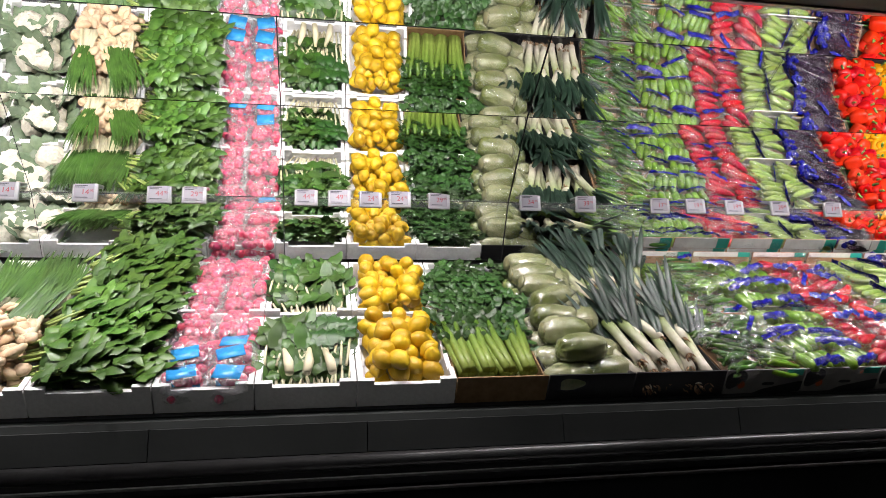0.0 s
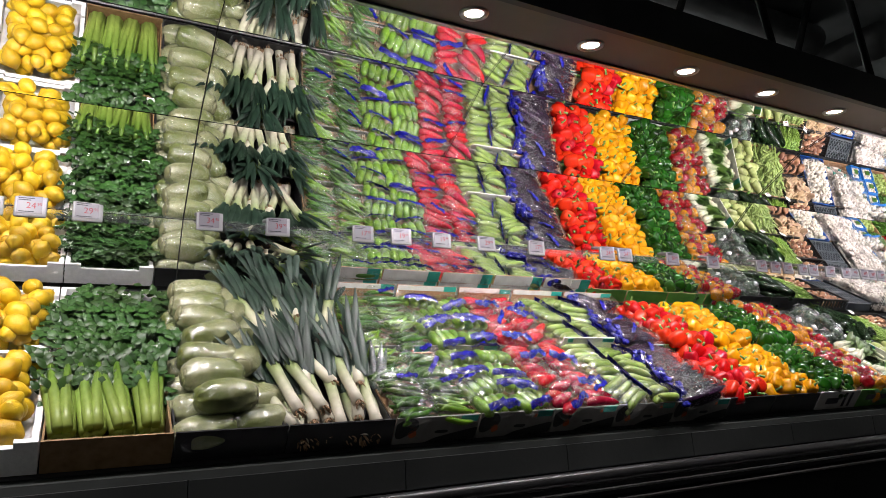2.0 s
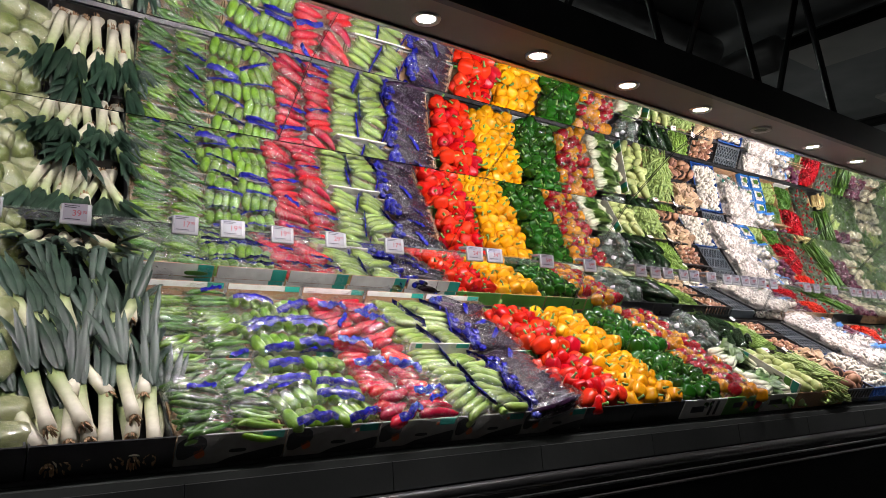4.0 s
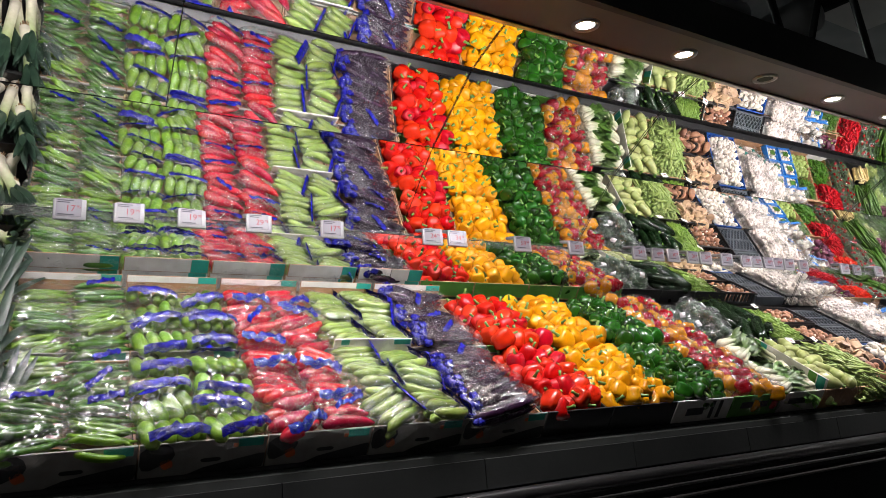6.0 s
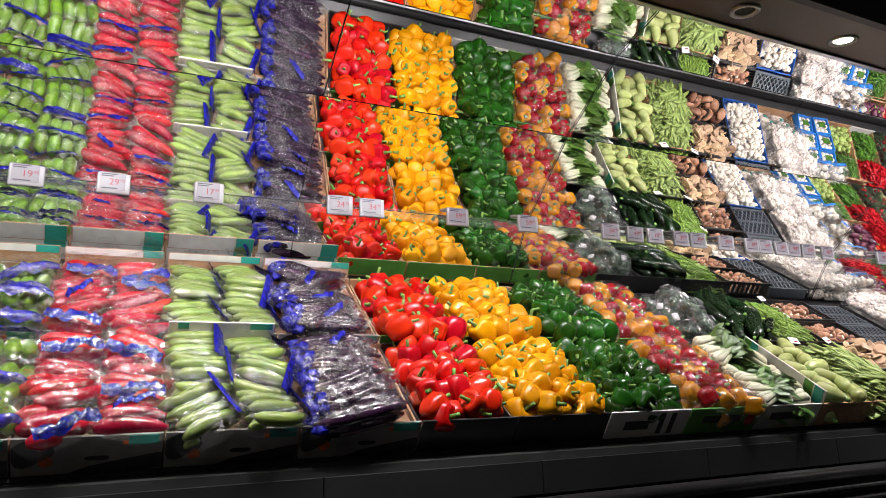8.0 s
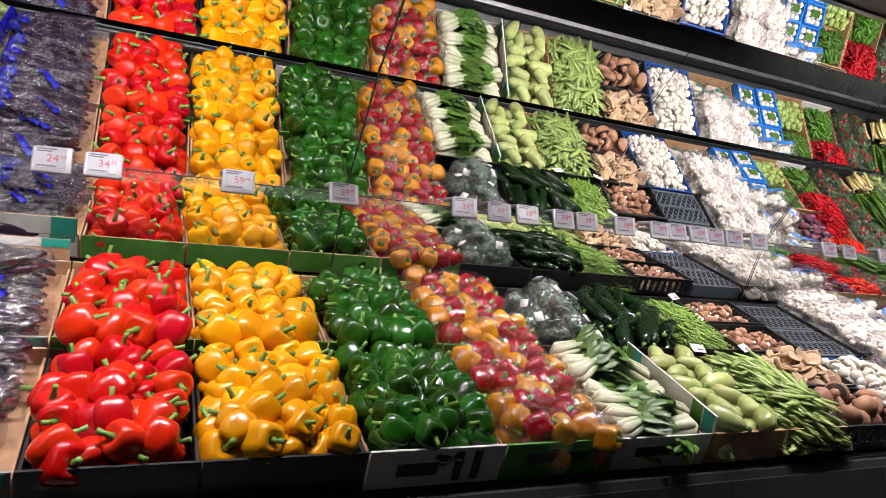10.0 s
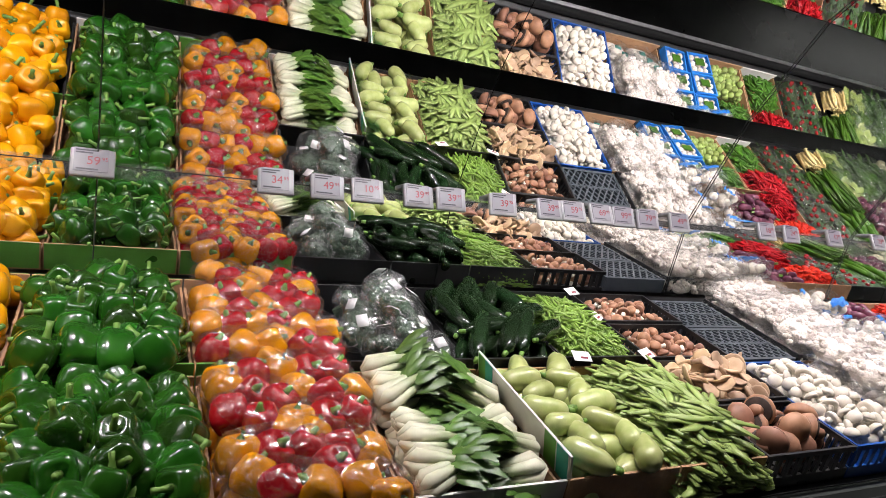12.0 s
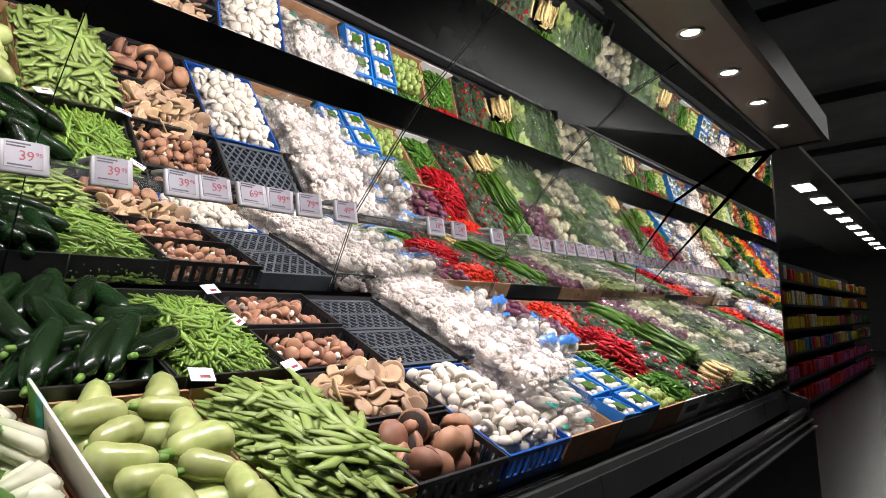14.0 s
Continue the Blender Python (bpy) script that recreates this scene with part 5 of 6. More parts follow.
heap(brocs, *span(21, 1, 0.045), 0.078, -0.035, 0.035, 530, tilt=45, layers=2, jitter=0.2)

# column 22: pale zucchini in front, dark ones behind
pz = [long_veg("pale_zucchini", "pale green stubby zucchini", "zucchini", "pale zucchini", M_PALEZ, 0.100, 0.029, 0.74, 0.006, s, M_STEM, 12) for s in range(3)]
dz = [long_veg("dark_zucchini", "shiny dark green zucchini", "zucchini", "dark zucchini", M_DARKZ, 0.165, 0.0225, 0.92, 0.007, s + 5, M_STEM, 12) for s in range(3)]
i = 22
put_tray(carton, "brown", i, 0, "brown")
put_tray(carton, "black", i, 1, "black")
r = random.Random(540)
for lay in range(3):
    for b in range(7):
        for a in range(2):
            put(r.choice(pz), at(EDGE[i] + 0.065 + 0.105 * a + r.uniform(-0.012, 0.012), 0.03 + 0.048 * b, -0.052 + 0.036 * lay, 0, r.uniform(-14, 14), r.gauss(70, 60) + 180 * r.randrange(2)), r.uniform(0.78, 1.1))
for lay in range(3):
    for b in range(3):
        for a in range(5):
            put(r.choice(dz), at(EDGE[i] + 0.035 + 0.047 * a + r.uniform(-0.010, 0.010), BV0 + 0.085 + 0.095 * b + r.uniform(-0.02, 0.02), -0.05 + 0.036 * lay + BW, r.uniform(-16, 12), 0, 180 + r.gauss(-10, 30)), r.uniform(0.9, 1.05))
# printed flap standing up between the two boxes
flap = tagged(new("box_flap"), "white printed cardboard flap with teal and green stripes", "cardboard flap")
flap.matrix_basis = at(EDGE[i] + 0.006, 0.0, 0.0, 0, -14, 0)
bm = bmesh.new()
box(bm, -0.002, 0.004, -0.075, 0.002, 0.35, 0.045)
part("card", bm, M_CARD_W, flap, "", False)
for m_, v_a, v_b in ((M_TEAL, 0.012, 0.045), (M_CARD_G, 0.05, 0.085), (M_TEAL, 0.285, 0.315), (M_CARD_G, 0.315, 0.345)):
    bm = bmesh.new()
    box(bm, -0.0032, v_a, -0.07, -0.0022, v_b, 0.044)
    box(bm, 0.0022, v_a, -0.07, 0.0032, v_b, 0.044)
    part("stripe_print", bm, m_, flap, "printed stripe", False)
# loose clear bag under the pale ones
bm = bmesh.new()
K = 22
rows = []
for a in range(K + 1):
    row = []
    for b in range(5):
        x = EDGE[i] + 0.002 + (EDGE[i + 1] - EDGE[i] - 0.004) * a / K
        row.append(bm.verts.new((x, -0.003 - 0.006 * b + 0.010 * noise.noise(Vector((x * 60, b, 2))), 0.02 - 0.02 * b + 0.010 * noise.noise(Vector((x * 50, b, 7))))))
    rows.append(row)
for a in range(K):
    for b in range(4):
        bm.faces.new((rows[a][b], rows[a + 1][b], rows[a + 1][b + 1], rows[a][b + 1]))
ob = tagged(part("liner_bag", bm, M_FILM_L), "loose clear bag edge folded over a box", "plastic bag")
ob.matrix_basis = DECK.copy()

# column 23: beans, flat ones in front
i = 23
put_tray(carton, "brown", i, 0, "brown")
put_tray(carton, "black", i, 1, "black")
stuff_heap("flat_beans", "heap of flat pale green beans", "beans", M_FLATBEAN, EDGE[i] + 0.004, EDGE[i + 1] - 0.004, -0.016, 0.345, -0.05, 0.098, 560, 0.125, 0.0112, 600, yaw=math.pi / 2 + 0.5, spread=0.75, flat=0.32)
stuff_heap("green_beans", "heap of thin green beans", "beans", M_BEAN, *span(i, 1, 0.008), -0.045, 0.08, 1400, 0.085, 0.0042, 601, yaw=1.2, spread=0.8)

# column 24: mushrooms in black crates: portobello, oyster, small brown
port = [mushroom("portobello_mushroom", "large brown portobello mushroom", "portobello mushrooms", M_BMUSH, 0.036, 610 + s, M_GILL) for s in range(2)]
brown = [mushroom("brown_mushroom", "small brown mushroom in a crate", "brown mushrooms", M_BMUSH, 0.0165, 620 + s, None, M_WMUSH) for s in range(2)]
white = [mushroom("white_mushroom", "small white button mushroom", "white mushrooms", M_WMUSH, 0.0175, 630 + s) for s in range(2)]
oyst = [oyster_bunch(640 + s) for s in range(4)]


def crate_at(i, v0, depth, w, m=M_CRATE, lab="black plastic produce crate with slotted sides"):
    th = black_crate(EDGE[i + 1] - EDGE[i] - GAP, depth, m, lab)
    th.matrix_basis = at(EDGE[i] + GAP / 2, v0, w)
    return th


for k in range(4):
    crate_at(24, 0.0 + 0.182 * k, 0.178, 0.006 * k)
sp = (EDGE[24] + 0.03, EDGE[25] - 0.03)
heap(port, *sp, 0.025, 0.155, 0.056, -0.04, 0.02, 650, tilt=130, layers=2)
heap(oyst, *sp, 0.205, 0.345, 0.048, -0.05, 0.03, 651, tilt=35, layers=2)
heap(brown, *sp, 0.385, 0.525, 0.032, -0.055, 0.025, 652, tilt=80, layers=3)
heap(brown, *sp, 0.57, 0.71, 0.032, -0.05, 0.025, 653, tilt=80, layers=3)

def lattice_crate(wd, dp):
    """A crate turned upside down: its lattice base on top."""
    th = tagged(new("plastic_crate"), "empty blue-grey plastic crate turned upside down, lattice base", "crate", "plastic crates")
    # solid black block stands in for the shade in the hollow crate
    bm = bmesh.new()
    box(bm, 0.004, 0.004, -TRAY_H, wd - 0.004, dp - 0.004, -0.016)
    part("dark_fill", bm, M_CRATE, th, "", False)
    bm = bmesh.new()
    for a0, b0, a1, b1 in ((0, 0, wd, 0.012), (0, dp - 0.012, wd, dp), (0, 0.012, 0.012, dp - 0.012), (wd - 0.012, 0.012, wd, dp - 0.012), (0.012, dp / 2 - 0.004, wd - 0.012, dp / 2 + 0.004)):
        box(bm, a0, b0, -TRAY_H if b1 - b0 < 0.02 or a1 - a0 < 0.02 else -0.01, a1, b1, 0)
    na, nb = 8, 4
    ca, cb = (wd - 0.024) / na, (dp - 0.024) / nb
    ang, ln = math.atan2(cb, ca), math.hypot(ca, cb) / 2
    for a in range(na):
        for b in range(nb):
            c = Matrix.Translation((0.012 + ca * (a + 0.5), 0.012 + cb * (b + 0.5), 0))
            for sgn in (-1, 1):
                box(bm, -ln, -0.0032, -0.012, ln, 0.0032, -0.001 - 0.0006 * sgn, c @ Matrix.Rotation(sgn * ang, 4, "Z"))
    part("lattice", bm, M_LATTICE, th, "blue-grey lattice", False)
    return th


# column 25: white mushrooms in blue crates, an empty black crate behind
crate_at(25, 0.0, 0.352, 0.0, M_CRATE_B, "blue plastic crate of white mushrooms")
for v_ in (0.364, 0.548):
    th = lattice_crate(EDGE[26] - EDGE[25] - GAP, 0.178)
    th.matrix_basis = at(EDGE[25] + GAP / 2, v_, 0.0)
heap(white, EDGE[25] + 0.022, EDGE[26] - 0.022, 0.02, 0.33, 0.031, -0.05, 0.040, 660, tilt=75, layers=3)

# column 26: brown carton with bags in front, white wrapped bundles behind
i = 26
put_tray(carton, "brown", i, 0, "brown")
crate_at(i, BV0, 0.362, 0.012)
def white_clumps(th, r):
    W, L, H = th["size"]
    bm = bmesh.new()
    for k in range(60):
        x, y = r.uniform(-0.44, 0.44) * W, r.uniform(-0.44, 0.44) * L
        e = (1 - (2 * x / W) ** 4) * (1 - (2 * y / L) ** 4)
        R = r.uniform(0.007, 0.014)
        ball(bm, ell(R, R, R * 0.8, 0.35, 5, r.random() * 9), 8, 6, Matrix.Translation((x, y, 0.012 + (H - 0.022) * e * r.uniform(0.7, 1.0))))
    ball(bm, ell(W * 0.44, L * 0.44, H * 0.4), 12, 8, Matrix.Translation((0, 0, H * 0.42)))
    part("mushroom_cluster", bm, M_ENOKI, th)["kind"] = "stuff"


shim = [bag_of("bagged_white_mushrooms", "clear bag of white clustered mushrooms", "bagged mushrooms", "bags of white mushrooms", (0.155, 0.135, 0.088), white_clumps, film=M_WRAP, seed=670 + s, crumple=0.14) for s in range(3)]
kings = [bag_of("bagged_king_oyster", "clear bag of thick pale mushrooms", "bagged mushrooms", "bags of thick pale mushrooms", (0.12, 0.10, 0.05), rods(M_WMUSH, 3, 0.016, 0.8, True, "mushroom", 1, 0.004), film=M_FILM_L, seed=680 + s, crumple=0.2) for s in range(2)]
for k, th in enumerate(kings):
    bm = bmesh.new()
    box(bm, -0.02, -0.012, 0.053, 0.01, 0.022, 0.055)
    part("label", bm, M_TEAL, th, "green label")
r = random.Random(690)
for k in range(6):
    put(r.choice(kings), at(EDGE[i] + 0.075 + 0.13 * (k % 2), 0.055 + 0.05 * (k // 2), -0.07 + 0.03 * (k // 2), 0, 0, r.uniform(-20, 20)))
for lay in range(2):
    for b in range(5):
        for a in range(2):
            put(r.choice(shim), at(EDGE[i] + 0.078 + 0.14 * a + 0.012 * (b % 2), 0.20 + 0.122 * b + 0.02 * a, -0.062 + 0.066 * lay, r.uniform(-6, 6), r.uniform(-6, 6), r.uniform(-20, 20)))

# column 27: bright blue trays of packed mushrooms
i = 27
def bluepack(s):
    th = tagged(new("mushroom_pack"), "bright blue tray of white mushrooms with label", "mushroom pack", "blue mushroom packs")
    r = random.Random(s)
    bm = bmesh.new()
    tray_mesh(bm, 0.118, 0.099, 0.04, 0.006)
    part("tray", bm, M_BLUETRAY, th, "bright blue tray", False)
    for k in range(9):
        bm = bmesh.new()
        ball(bm, ell(0.0145, 0.0145, 0.012, 0.1, 3, k), 10, 7, Matrix.Translation((0.024 + 0.035 * (k % 3), 0.022 + 0.028 * (k // 3), -0.012 + r.uniform(-0.004, 0.006))))
        part("mushroom", bm, M_WMUSH, th)
    bm = bmesh.new()
    box(bm, 0.035, 0.028, 0.001, 0.085, 0.062, 0.0025)
    part("label", bm, M_CHILI_G, th, "dark green label", False)
    return th


packs = [bluepack(700 + s) for s in range(2)]
wpk = [bag_of("bagged_button_mushrooms", "clear bag of white button mushrooms with blue print", "bagged mushrooms", "bags of button mushrooms", (0.12, 0.10, 0.058), balls_in(M_WMUSH, 0.017, 11, "mushroom"), film=M_FILM_L, band=M_BLUETRAY, seed=707 + s, bands=((0.1, 0.1, 0.8),) if s else ((0.5, 0.4, 0.4),), crumple=0.2) for s in range(2)]
put_tray(carton, "black", i, 0, "black")
put_tray(carton, "brown", i, 1, "brown")
r = random.Random(705)
for b in range(7):
    for a in range(2):
        for lay in range(2):
            if b > 2:
                if lay == 0 or r.random() < 0.85:
                    put(wpk[r.randrange(2)], at(EDGE[i] + 0.075 + 0.126 * a, 0.055 + 0.1 * b, -0.03 + 0.045 * lay, r.uniform(-9, 9), r.uniform(-9, 9), r.uniform(-25, 25)))
                continue
            put(packs[r.randrange(2)], at(EDGE[i] + 0.014 + 0.126 * a, 0.006 + 0.103 * b, -0.042 + 0.05 * lay + r.uniform(0, 0.008) + (0.012 if b > 2 else 0), r.uniform(-4, 4), r.uniform(-4, 4), r.uniform(-4, 4)))

# column 28: small green cucumbers / sprouts in front, purple striped ones behind
i = 28
put_tray(carton, "brown", i, 0, "brown")
put_tray(carton, "brown", i, 1, "brown")
bm = bmesh.new()
ball(bm, ell(0.015, 0.015, 0.015, 0.08, 4, 1), 10, 8)
sprout = tagged(part("brussels_sprout", bm, M_PALE), "small round green sprout in a box", "sprout", "sprouts")
heap([sprout], EDGE[i] + 0.022, EDGE[i + 1] - 0.022, 0.02, 0.17, 0.029, -0.06, 0.02, 710, tilt=90, layers=3)
stuff_heap("thin_green_chilies", "heap of thin green chilies", "chilies", M_CHILI_G, EDGE[i] + 0.02, EDGE[i + 1] - 0.02, 0.19, 0.37, -0.06, 0.07, 300, 0.07, 0.0045, 711, yaw=0.5, spread=0.9)
aubr = [long_veg("small_purple_aubergine", "small striped purple aubergine", "aubergine", "small purple aubergines", M_PURPLE, 0.055, 0.017, 0.8, 0.002, 715 + s, M_STEM, 10) for s in range(2)]
heap(aubr, EDGE[i] + 0.025, EDGE[i + 1] - 0.025, BV0 + 0.02, BV1 - 0.02, 0.042, -0.05, 0.03, 716, tilt=25, layers=3)

# column 29: chilies
i = 29
put_tray(carton, "white", i, 0, "grey")
put_tray(carton, "brown", i, 1, "brown")
stuff_heap("okra_pods", "heap of thin green okra pods", "okra", M_CUKE, EDGE[i] + 0.02, EDGE[i + 1] - 0.02, 0.02, 0.19, -0.06, 0.07, 260, 0.07, 0.0055, 720, yaw=0.4, spread=0.8)
stuff_heap("red_chilies", "heap of small bright red chilies", "chilies", M_CHILI_R, EDGE[i] + 0.012, EDGE[i + 1] - 0.012, 0.21, 0.50, -0.05, 0.095, 760, 0.055, 0.0055, 721, yaw=0.5, spread=1.0)
stuff_heap("orange_chilies", "heap of small orange-red chilies", "chilies", M_CHILI_O, EDGE[i] + 0.012, EDGE[i + 1] - 0.012, 0.51, 0.72, -0.05, 0.085, 620, 0.04, 0.008, 722, yaw=0.5, spread=1.2)

# column 30: dark herbs with wrapped packs
i = 30
put_tray(carton, "black", i, 0, "black")
put_tray(carton, "black", i, 1, "black")
def herbs(th, r):
    W, L, H = th["size"]
    bm = bmesh.new()
    for k in range(60):
        leaf(bm, (r.uniform(-0.4, 0.4) * W, r.uniform(-0.4, 0.4) * L, 0.008 + 0.02 * r.random()), r.uniform(0, 6.28), 0.3, 0.03, 0.014, 0.5, 3)
    part("herb_leaves", bm, M_LEAF_D, th)
    for k in range(4):
        bm = bmesh.new()
        ball(bm, ell(0.008, 0.012, 0.007), 8, 6, Matrix.Translation((r.uniform(-0.35, 0.35) * W, r.uniform(-0.35, 0.35) * L, 0.03)))
        part("small_chili", bm, M_CHILI_R, th, "red chili")


hpk = [bag_of("packed_herbs", "clear pack of green herbs with red chilies", "herb pack", "herb packs", (0.115, 0.095, 0.036), herbs, film=M_FILM, seed=730 + s, crumple=0.08) for s in range(2)]
for b in range(7):
    for a in range(2):
        for lay in range(2):
            put(hpk[(a + b) % 2], at(EDGE[i] + 0.075 + 0.122 * a, 0.052 + 0.103 * b, -0.066 + 0.036 * lay + (0.014 if b > 2 else 0), r.uniform(-5, 5), r.uniform(-5, 5), r.uniform(-8, 8)))

# column 31: long green beans and white asparagus
i = 31
put_tray(carton, "black", i, 0, "black")
put_tray(carton, "black", i, 1, "black")
stuff_heap("long_cucumber_heap", "heap of dark green slim cucumbers", "cucumbers", M_CUKE, EDGE[i] + 0.02, EDGE[i + 1] - 0.02, BV0 + 0.08, BV1 - 0.06, -0.03, 0.07, 70, 0.16, 0.011, 741, yaw=math.pi / 2, spread=0.25, nring=8, seg=6)
stuff_heap("spring_greens", "heap of long green stalks", "green stalks", M_CUKE, EDGE[i] + 0.02, EDGE[i + 1] - 0.02, 0.20, 0.42, -0.02, 0.075, 110, 0.30, 0.006, 742, yaw=math.pi / 2 - 0.1, spread=0.12, nring=6, seg=6)
stuff_heap("white_asparagus", "pale cream asparagus spears", "asparagus", M_CREAMCORN, EDGE[i] + 0.05, EDGE[i + 1] - 0.02, 0.05, 0.12, -0.03, 0.075, 60, 0.17, 0.006, 743, yaw=math.pi / 2, spread=0.1, nring=6, seg=5)

# small paper notes on the rims of the bean and mushroom boxes
note = tagged(new("paper_note"), "small white paper note with red print on a box rim", "paper note", "paper notes")
bm = bmesh.new()
box(bm, -0.022, -0.015, 0.0, 0.022, 0.015, 0.0012)
part("card", bm, M_LABEL, note, "", False)
bm = bmesh.new()
box(bm, -0.004, -0.008, 0.0013, 0.014, -0.002, 0.0018)
part("print", bm, M_REDINK, note, "red printed bar", False)
for x_, v_, rz_ in ((EDGE[24] - 0.012, 0.365, 20), (EDGE[24] - 0.02, 0.56, 35), (EDGE[23] + 0.02, 0.358, -10), (EDGE[24] + 0.01, 0.722, 15)):
    put(note, at(x_, v_, 0.022, 18, 0, rz_))

# columns 32..34: bagged lettuces, pale roots, greens
lett = []
for s in range(3):
    def inner(th, r):
        W, L, H = th["size"]
        bm = bmesh.new()
        for k in range(46):
            leaf(bm, (r.uniform(-0.35, 0.35) * W, r.uniform(-0.35, 0.35) * L, 0.012 + 0.03 * r.random()), r.uniform(0, 6.28), r.uniform(0, 0.8), 0.05, 0.036, 0.9, 3)
        part("lettuce_leaves", bm, (M_SPIN, M_LEAF_M, M_PALE)[s], th)
    lett.append(bag_of("bagged_lettuce", "clear bag of pale green lettuce", "bagged lettuce", "bags of lettuce", (0.13, 0.12, 0.065), inner, film=M_FILM_L, seed=750 + s, crumple=0.2))
purp = [bag_of("bagged_purple_vegetable", "clear bag of dark purple vegetables", "bagged vegetables", "bags of purple vegetables", (0.13, 0.11, 0.055), balls_in(M_PURPLE, 0.019, 8, "vegetable"), film=M_FILM_L, seed=760 + s, crumple=0.15) for s in range(2)]
wht = [bag_of("bagged_fennel", "clear bag of white bulbs", "bagged bulbs", "bags of white bulbs", (0.13, 0.11, 0.055), balls_in(M_CREAM, 0.022, 7, "bulb"), film=M_FILM_L, seed=770 + s, crumple=0.12) for s in range(2)]
for i, fr, bk in ((32, lett, purp), (33, lett, wht), (34, wht, lett)):
    put_tray(carton, "black", i, 0, "black")
    put_tray(carton, "brown", i, 1, "brown")
    r = random.Random(780 + i)
    for b in range(7):
        for a in range(2):
            for lay in range(2):
                pr = fr if b < 3 else bk
                put(r.choice(pr), at(EDGE[i] + 0.075 + 0.125 * a, 0.052 + 0.103 * b, -0.07 + 0.05 * lay + (0.014 if b > 2 else 0), r.uniform(-5, 8), r.uniform(-5, 5), r.uniform(-20, 20)))

# ---- beyond the case: shelving along the aisle ----
GY = 3.3
M_SHELF = mat("black_shelf_metal", (0.03, 0.03, 0.032), (0.02, 0.02, 0.022), rough=0.45, scale=8)
PACK_COL = [(0.75, 0.55, 0.03), (0.65, 0.02, 0.02), (0.7, 0.62, 0.45), (0.6, 0.10, 0.30), (0.08, 0.2, 0.4), (0.5, 0.22, 0.05), (0.12, 0.25, 0.08)]
M_PACKS = [mat("pack_print_" + n, c, tuple(v * 0.6 for v in c), rough=0.4, scale=30) for n, c in zip(("yellow", "red", "cream", "pink", "blue", "orange", "green"), PACK_COL)]
PLAB = ("yellow", "red", "cream", "pink", "blue", "orange", "green")
packp = []
for k, (m, n) in enumerate(zip(M_PACKS, PLAB)):
    bm = bmesh.new()
    box(bm, -0.07, -0.06, 0, 0.07, 0.06, 0.17 + 0.02 * (k % 3))
    bevel(bm, 0.012, 2)
    th = tagged(part("grocery_pack", bm, m), n + " grocery packet on a shelf", "packet", n + " packets on the shelving")
    packp.append(th)
r = random.Random(900)
for bx in range(5):
    x = 11.5 + bx * 1.25 * 2
    unit = tagged(new("shelving_unit"), "black metal store shelving full of packets", "shelving", "shelving units along the aisle")
    unit.matrix_basis = pose(x, GY, 0)
    bm = bmesh.new()
    box(bm, 0, 0.42, 0, 2.49, 0.46, 2.25)
    part("back_board", bm, M_SHELF, unit, "", False)
    for sz in (0.10, 0.46, 0.82, 1.16, 1.50, 1.84):
        bm = bmesh.new()
        box(bm, 0, 0, sz - 0.035, 2.49, 0.42, sz)
        part("shelf", bm, M_SHELF, unit, "", False)
        u = 0.08
        while u < 2.42:
            p = r.choice(packp + [packp[0], packp[2], packp[0]])
            if sz < 0.5:
                p = r.choice((packp[3], packp[1], packp[3]))
            n = r.randrange(2, 5)
            for q in range(n):
                if u > 2.42:
                    break
                put(p, pose(x + u, GY + 0.09 + r.uniform(0, 0.04), sz, 0, 0, r.uniform(-6, 6)))
                u += 0.16
            u += r.choice((0, 0.12, 0.3))
# ceiling lights down the aisle, with a pale soffit
slab("soffit", 10, 3.0, 3.66, 34, 4.9, 3.72, mat("pale_soffit_board", (0.42, 0.41, 0.38), (0.36, 0.35, 0.32), rough=0.8, scale=3), "pale grey dropped ceiling board", "ceiling")
fx = tagged(new("ceiling_lamp"), "bright rectangular ceiling lamp over the aisle", "ceiling lamp", "ceiling lamps over the aisle")
bm = bmesh.new()
box(bm, -0.42, -0.16, 0.0, 0.42, 0.16, 0.05)
part("housing", bm, M_STEEL, fx, "", False)
bm = bmesh.new()
box(bm, -0.38, -0.13, -0.006, 0.38, 0.13, -0.001)
part("diffuser", bm, glow("ceiling_lamp_diffuser", (1.0, 0.97, 0.92), 10.0), fx, "glowing diffuser", False)
# unseen lamps, added to fill the aisle and the far shelf fronts with light
fill_lamp = tagged(new("ceiling_lamp"), "unseen rectangular fill lamp added under the ceiling", "ceiling lamp", "ceiling lamps over the produce aisle")
bm = bmesh.new()
box(bm, -0.42, -0.16, 0.0, 0.42, 0.16, 0.05)
part("housing", bm, M_STEEL, fill_lamp, "", False)
bm = bmesh.new()
box(bm, -0.38, -0.13, -0.09, 0.38, 0.13, -0.001)
part("diffuser", bm, glow("fill_lamp_diffuser", (1.0, 0.98, 0.95), 7.0), fill_lamp, "glowing diffuser", False)
for k in range(9):
    put(fx, pose(17.0 + 1.7 * k, 3.42, 3.61))
for lx, ly in ((-3.0, -1.6), (-0.2, -1.6), (12.5, 0.4), (14.0, 0.4), (15.5, 0.4), (17.0, 0.4), (18.5, 0.4), (20.0, 0.4), (21.5, 0.4)):
    put(fill_lamp, pose(lx, ly, 4.15))
for k in range(3):
    put(fill_lamp, pose(-3.6 + 1.4 * k, -0.4, 4.15))

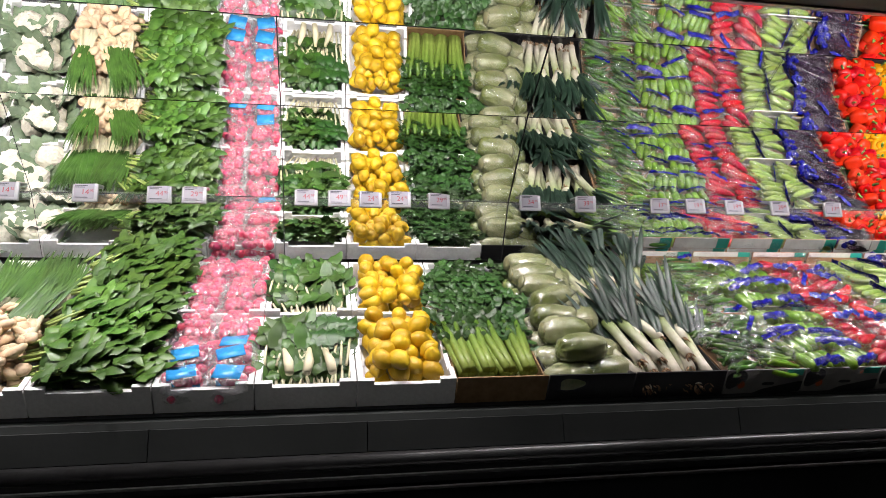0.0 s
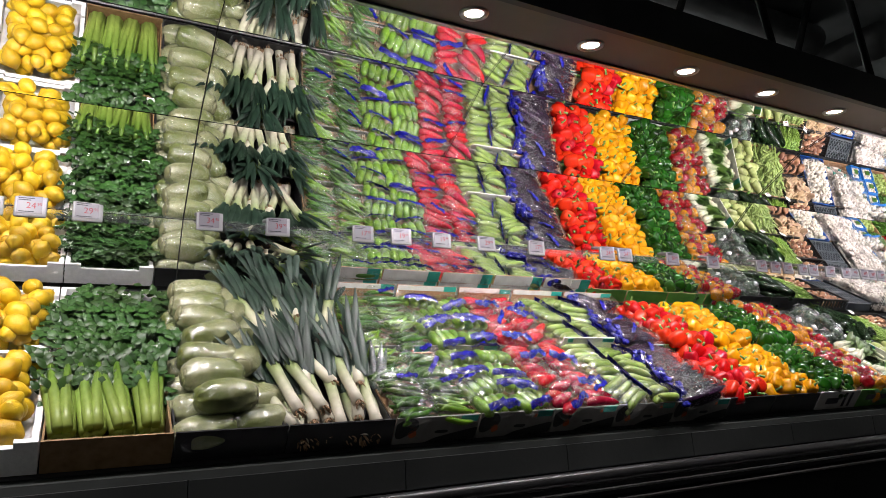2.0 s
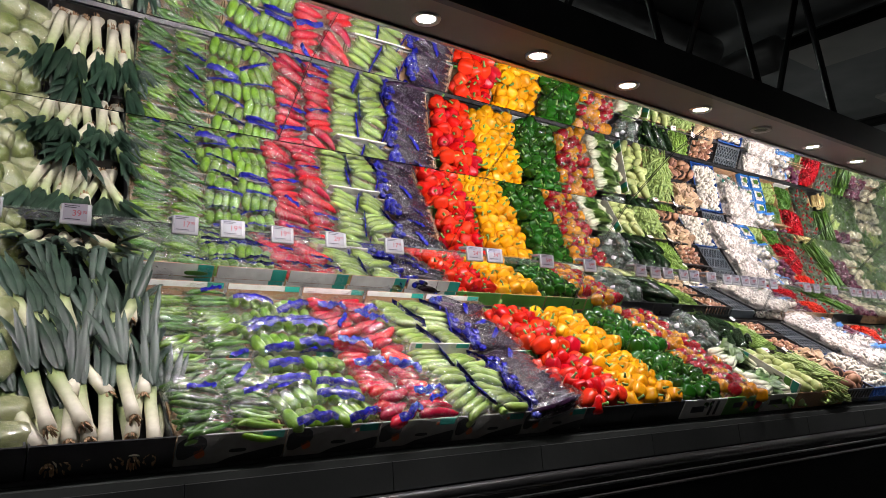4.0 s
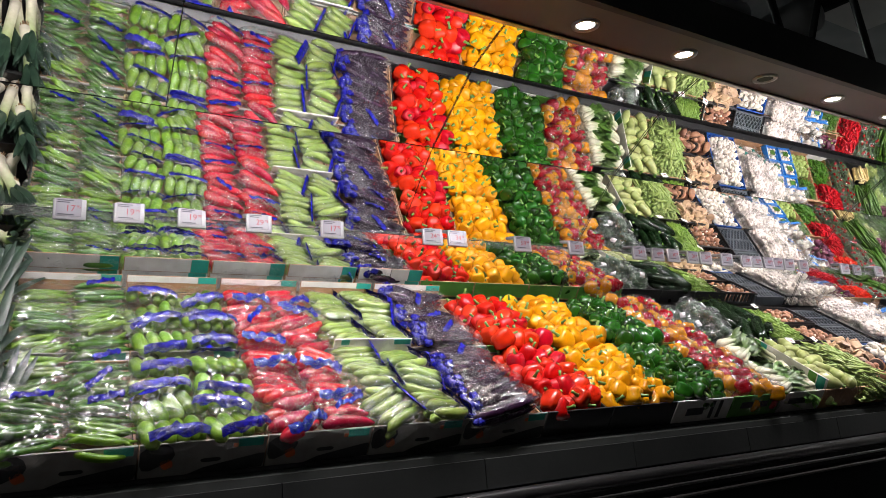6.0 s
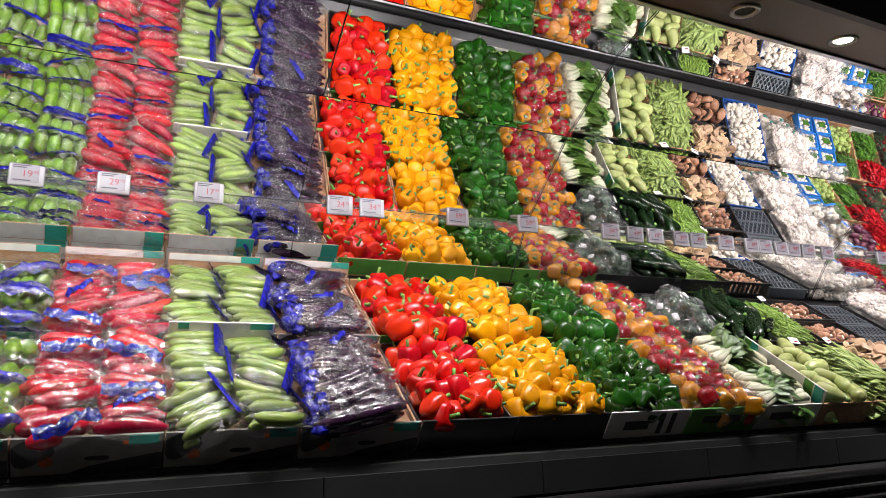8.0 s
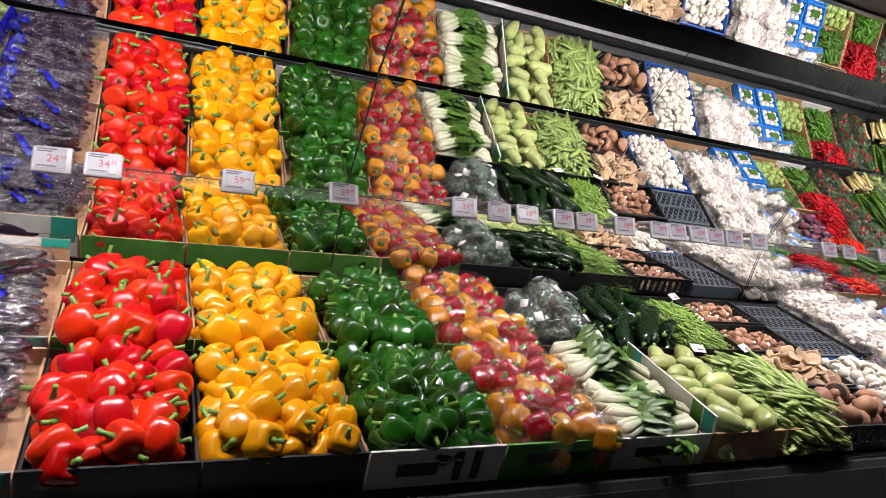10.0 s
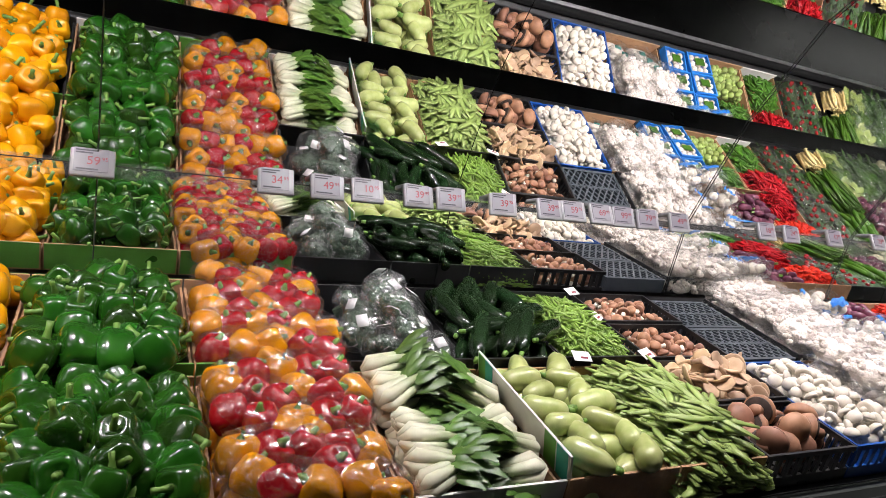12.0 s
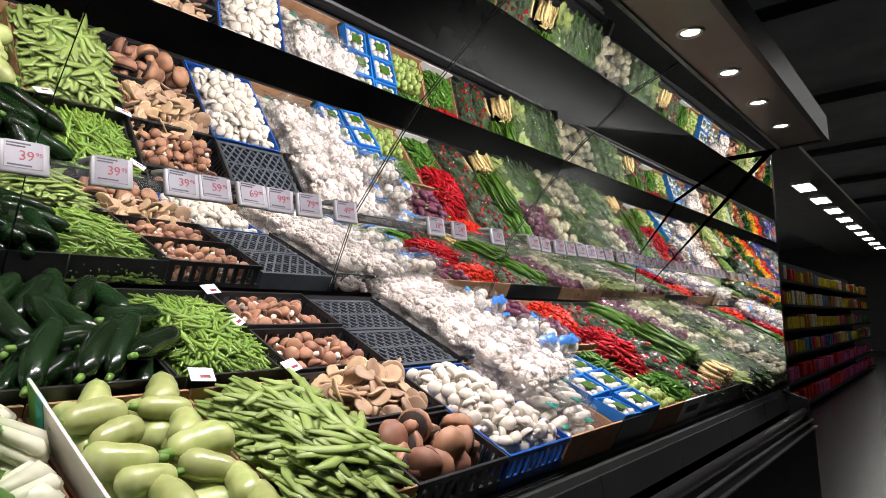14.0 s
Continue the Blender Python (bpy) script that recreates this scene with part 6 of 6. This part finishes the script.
# unseen pendants added over the store behind the case, to brighten the dark ceiling
pend = tagged(new("pendant_lamp"), "unseen white linear pendant on two thin cables, added to light the ceiling", "pendant lamp", "pendant lamps behind the case")
bm = bmesh.new()
box(bm, -0.45, -0.10, -0.05, 0.45, 0.10, 0.05)
bevel(bm, 0.015, 2)
part("diffuser", bm, glow("fill_pendant_diffuser", (0.97, 1.0, 0.98), 30.0), pend, "glowing white diffuser")
for cx in (-0.4, 0.4):
    bm = bmesh.new()
    tube(bm, [(cx, 0, 0.05), (cx, 0, 1.0)], [0.003, 0.003], 6)
    part("cable", bm, M_BLACK, pend)
for k in range(10):
    put(pend, pose(-3.0 + 3.1 * k, 8.5, 3.2))

# open ceiling: ducts, beams, panels and black trusses
M_DUCT = mat("dull_grey_duct", (0.55, 0.56, 0.56), (0.42, 0.43, 0.43), rough=0.5, scale=5)


def beam(x0, y0, z0, x1, y1, z1, r_, name, lab, n=10, m=None):
    bm = bmesh.new()
    tube(bm, [(x0, y0, z0), (x1, y1, z1)], [r_, r_], n)
    return tagged(part(name, bm, m or M_DUCT), lab, "ceiling duct" if r_ > 0.08 else "ceiling beam")


beam(-5, 4.15, 4.03, 6.7, 4.15, 4.03, 0.17, "ventilation_duct", "long dull grey ventilation duct", 18)
for dx in (6.9, 13.1, 19.3):
    beam(dx, 3.58, 3.9, dx + 1.2, 11.9, 3.9, 0.16, "ventilation_duct", "dull grey branch duct under the ceiling", 18)
for k in range(9):
    beam(-2 + 3.1 * k, -2.9, 4.12, -2 + 3.1 * k, 11.9, 4.12, 0.07, "ceiling_beam", "dark steel ceiling beam", 4, M_BLACK)
for k in range(9):
    x = -3 + 1.1 * k
    beam(x, 3.05, 2.9, x + 0.5, 3.05, 4.18, 0.028, "truss_strut", "black steel truss strut", 4, M_BLACK)
    beam(x + 0.5, 3.05, 4.18, x + 1.0, 3.05, 2.9, 0.028, "truss_strut", "black steel truss strut", 4, M_BLACK)
beam(-3, 3.05, 2.88, 7.0, 3.05, 2.88, 0.05, "truss_chord", "black steel truss chord", 6, M_BLACK)
M_PANEL = mat("pale_ceiling_panel", (0.78, 0.77, 0.72), (0.70, 0.69, 0.65), rough=0.7, scale=3)
bm = bmesh.new()
box(bm, -0.35, -0.5, -0.03, 0.35, 0.5, 0.0)
panel = tagged(part("ceiling_panel", bm, M_PANEL, None, "", False), "pale acoustic panel fixed under the ceiling", "ceiling panel", "pale ceiling panels")
for px_, py_ in ((7.9, 3.4), (5.8, 4.6), (10.0, 3.4), (12.1, 3.4), (3.7, 4.6)):
    put(panel, pose(px_, py_, 4.2))
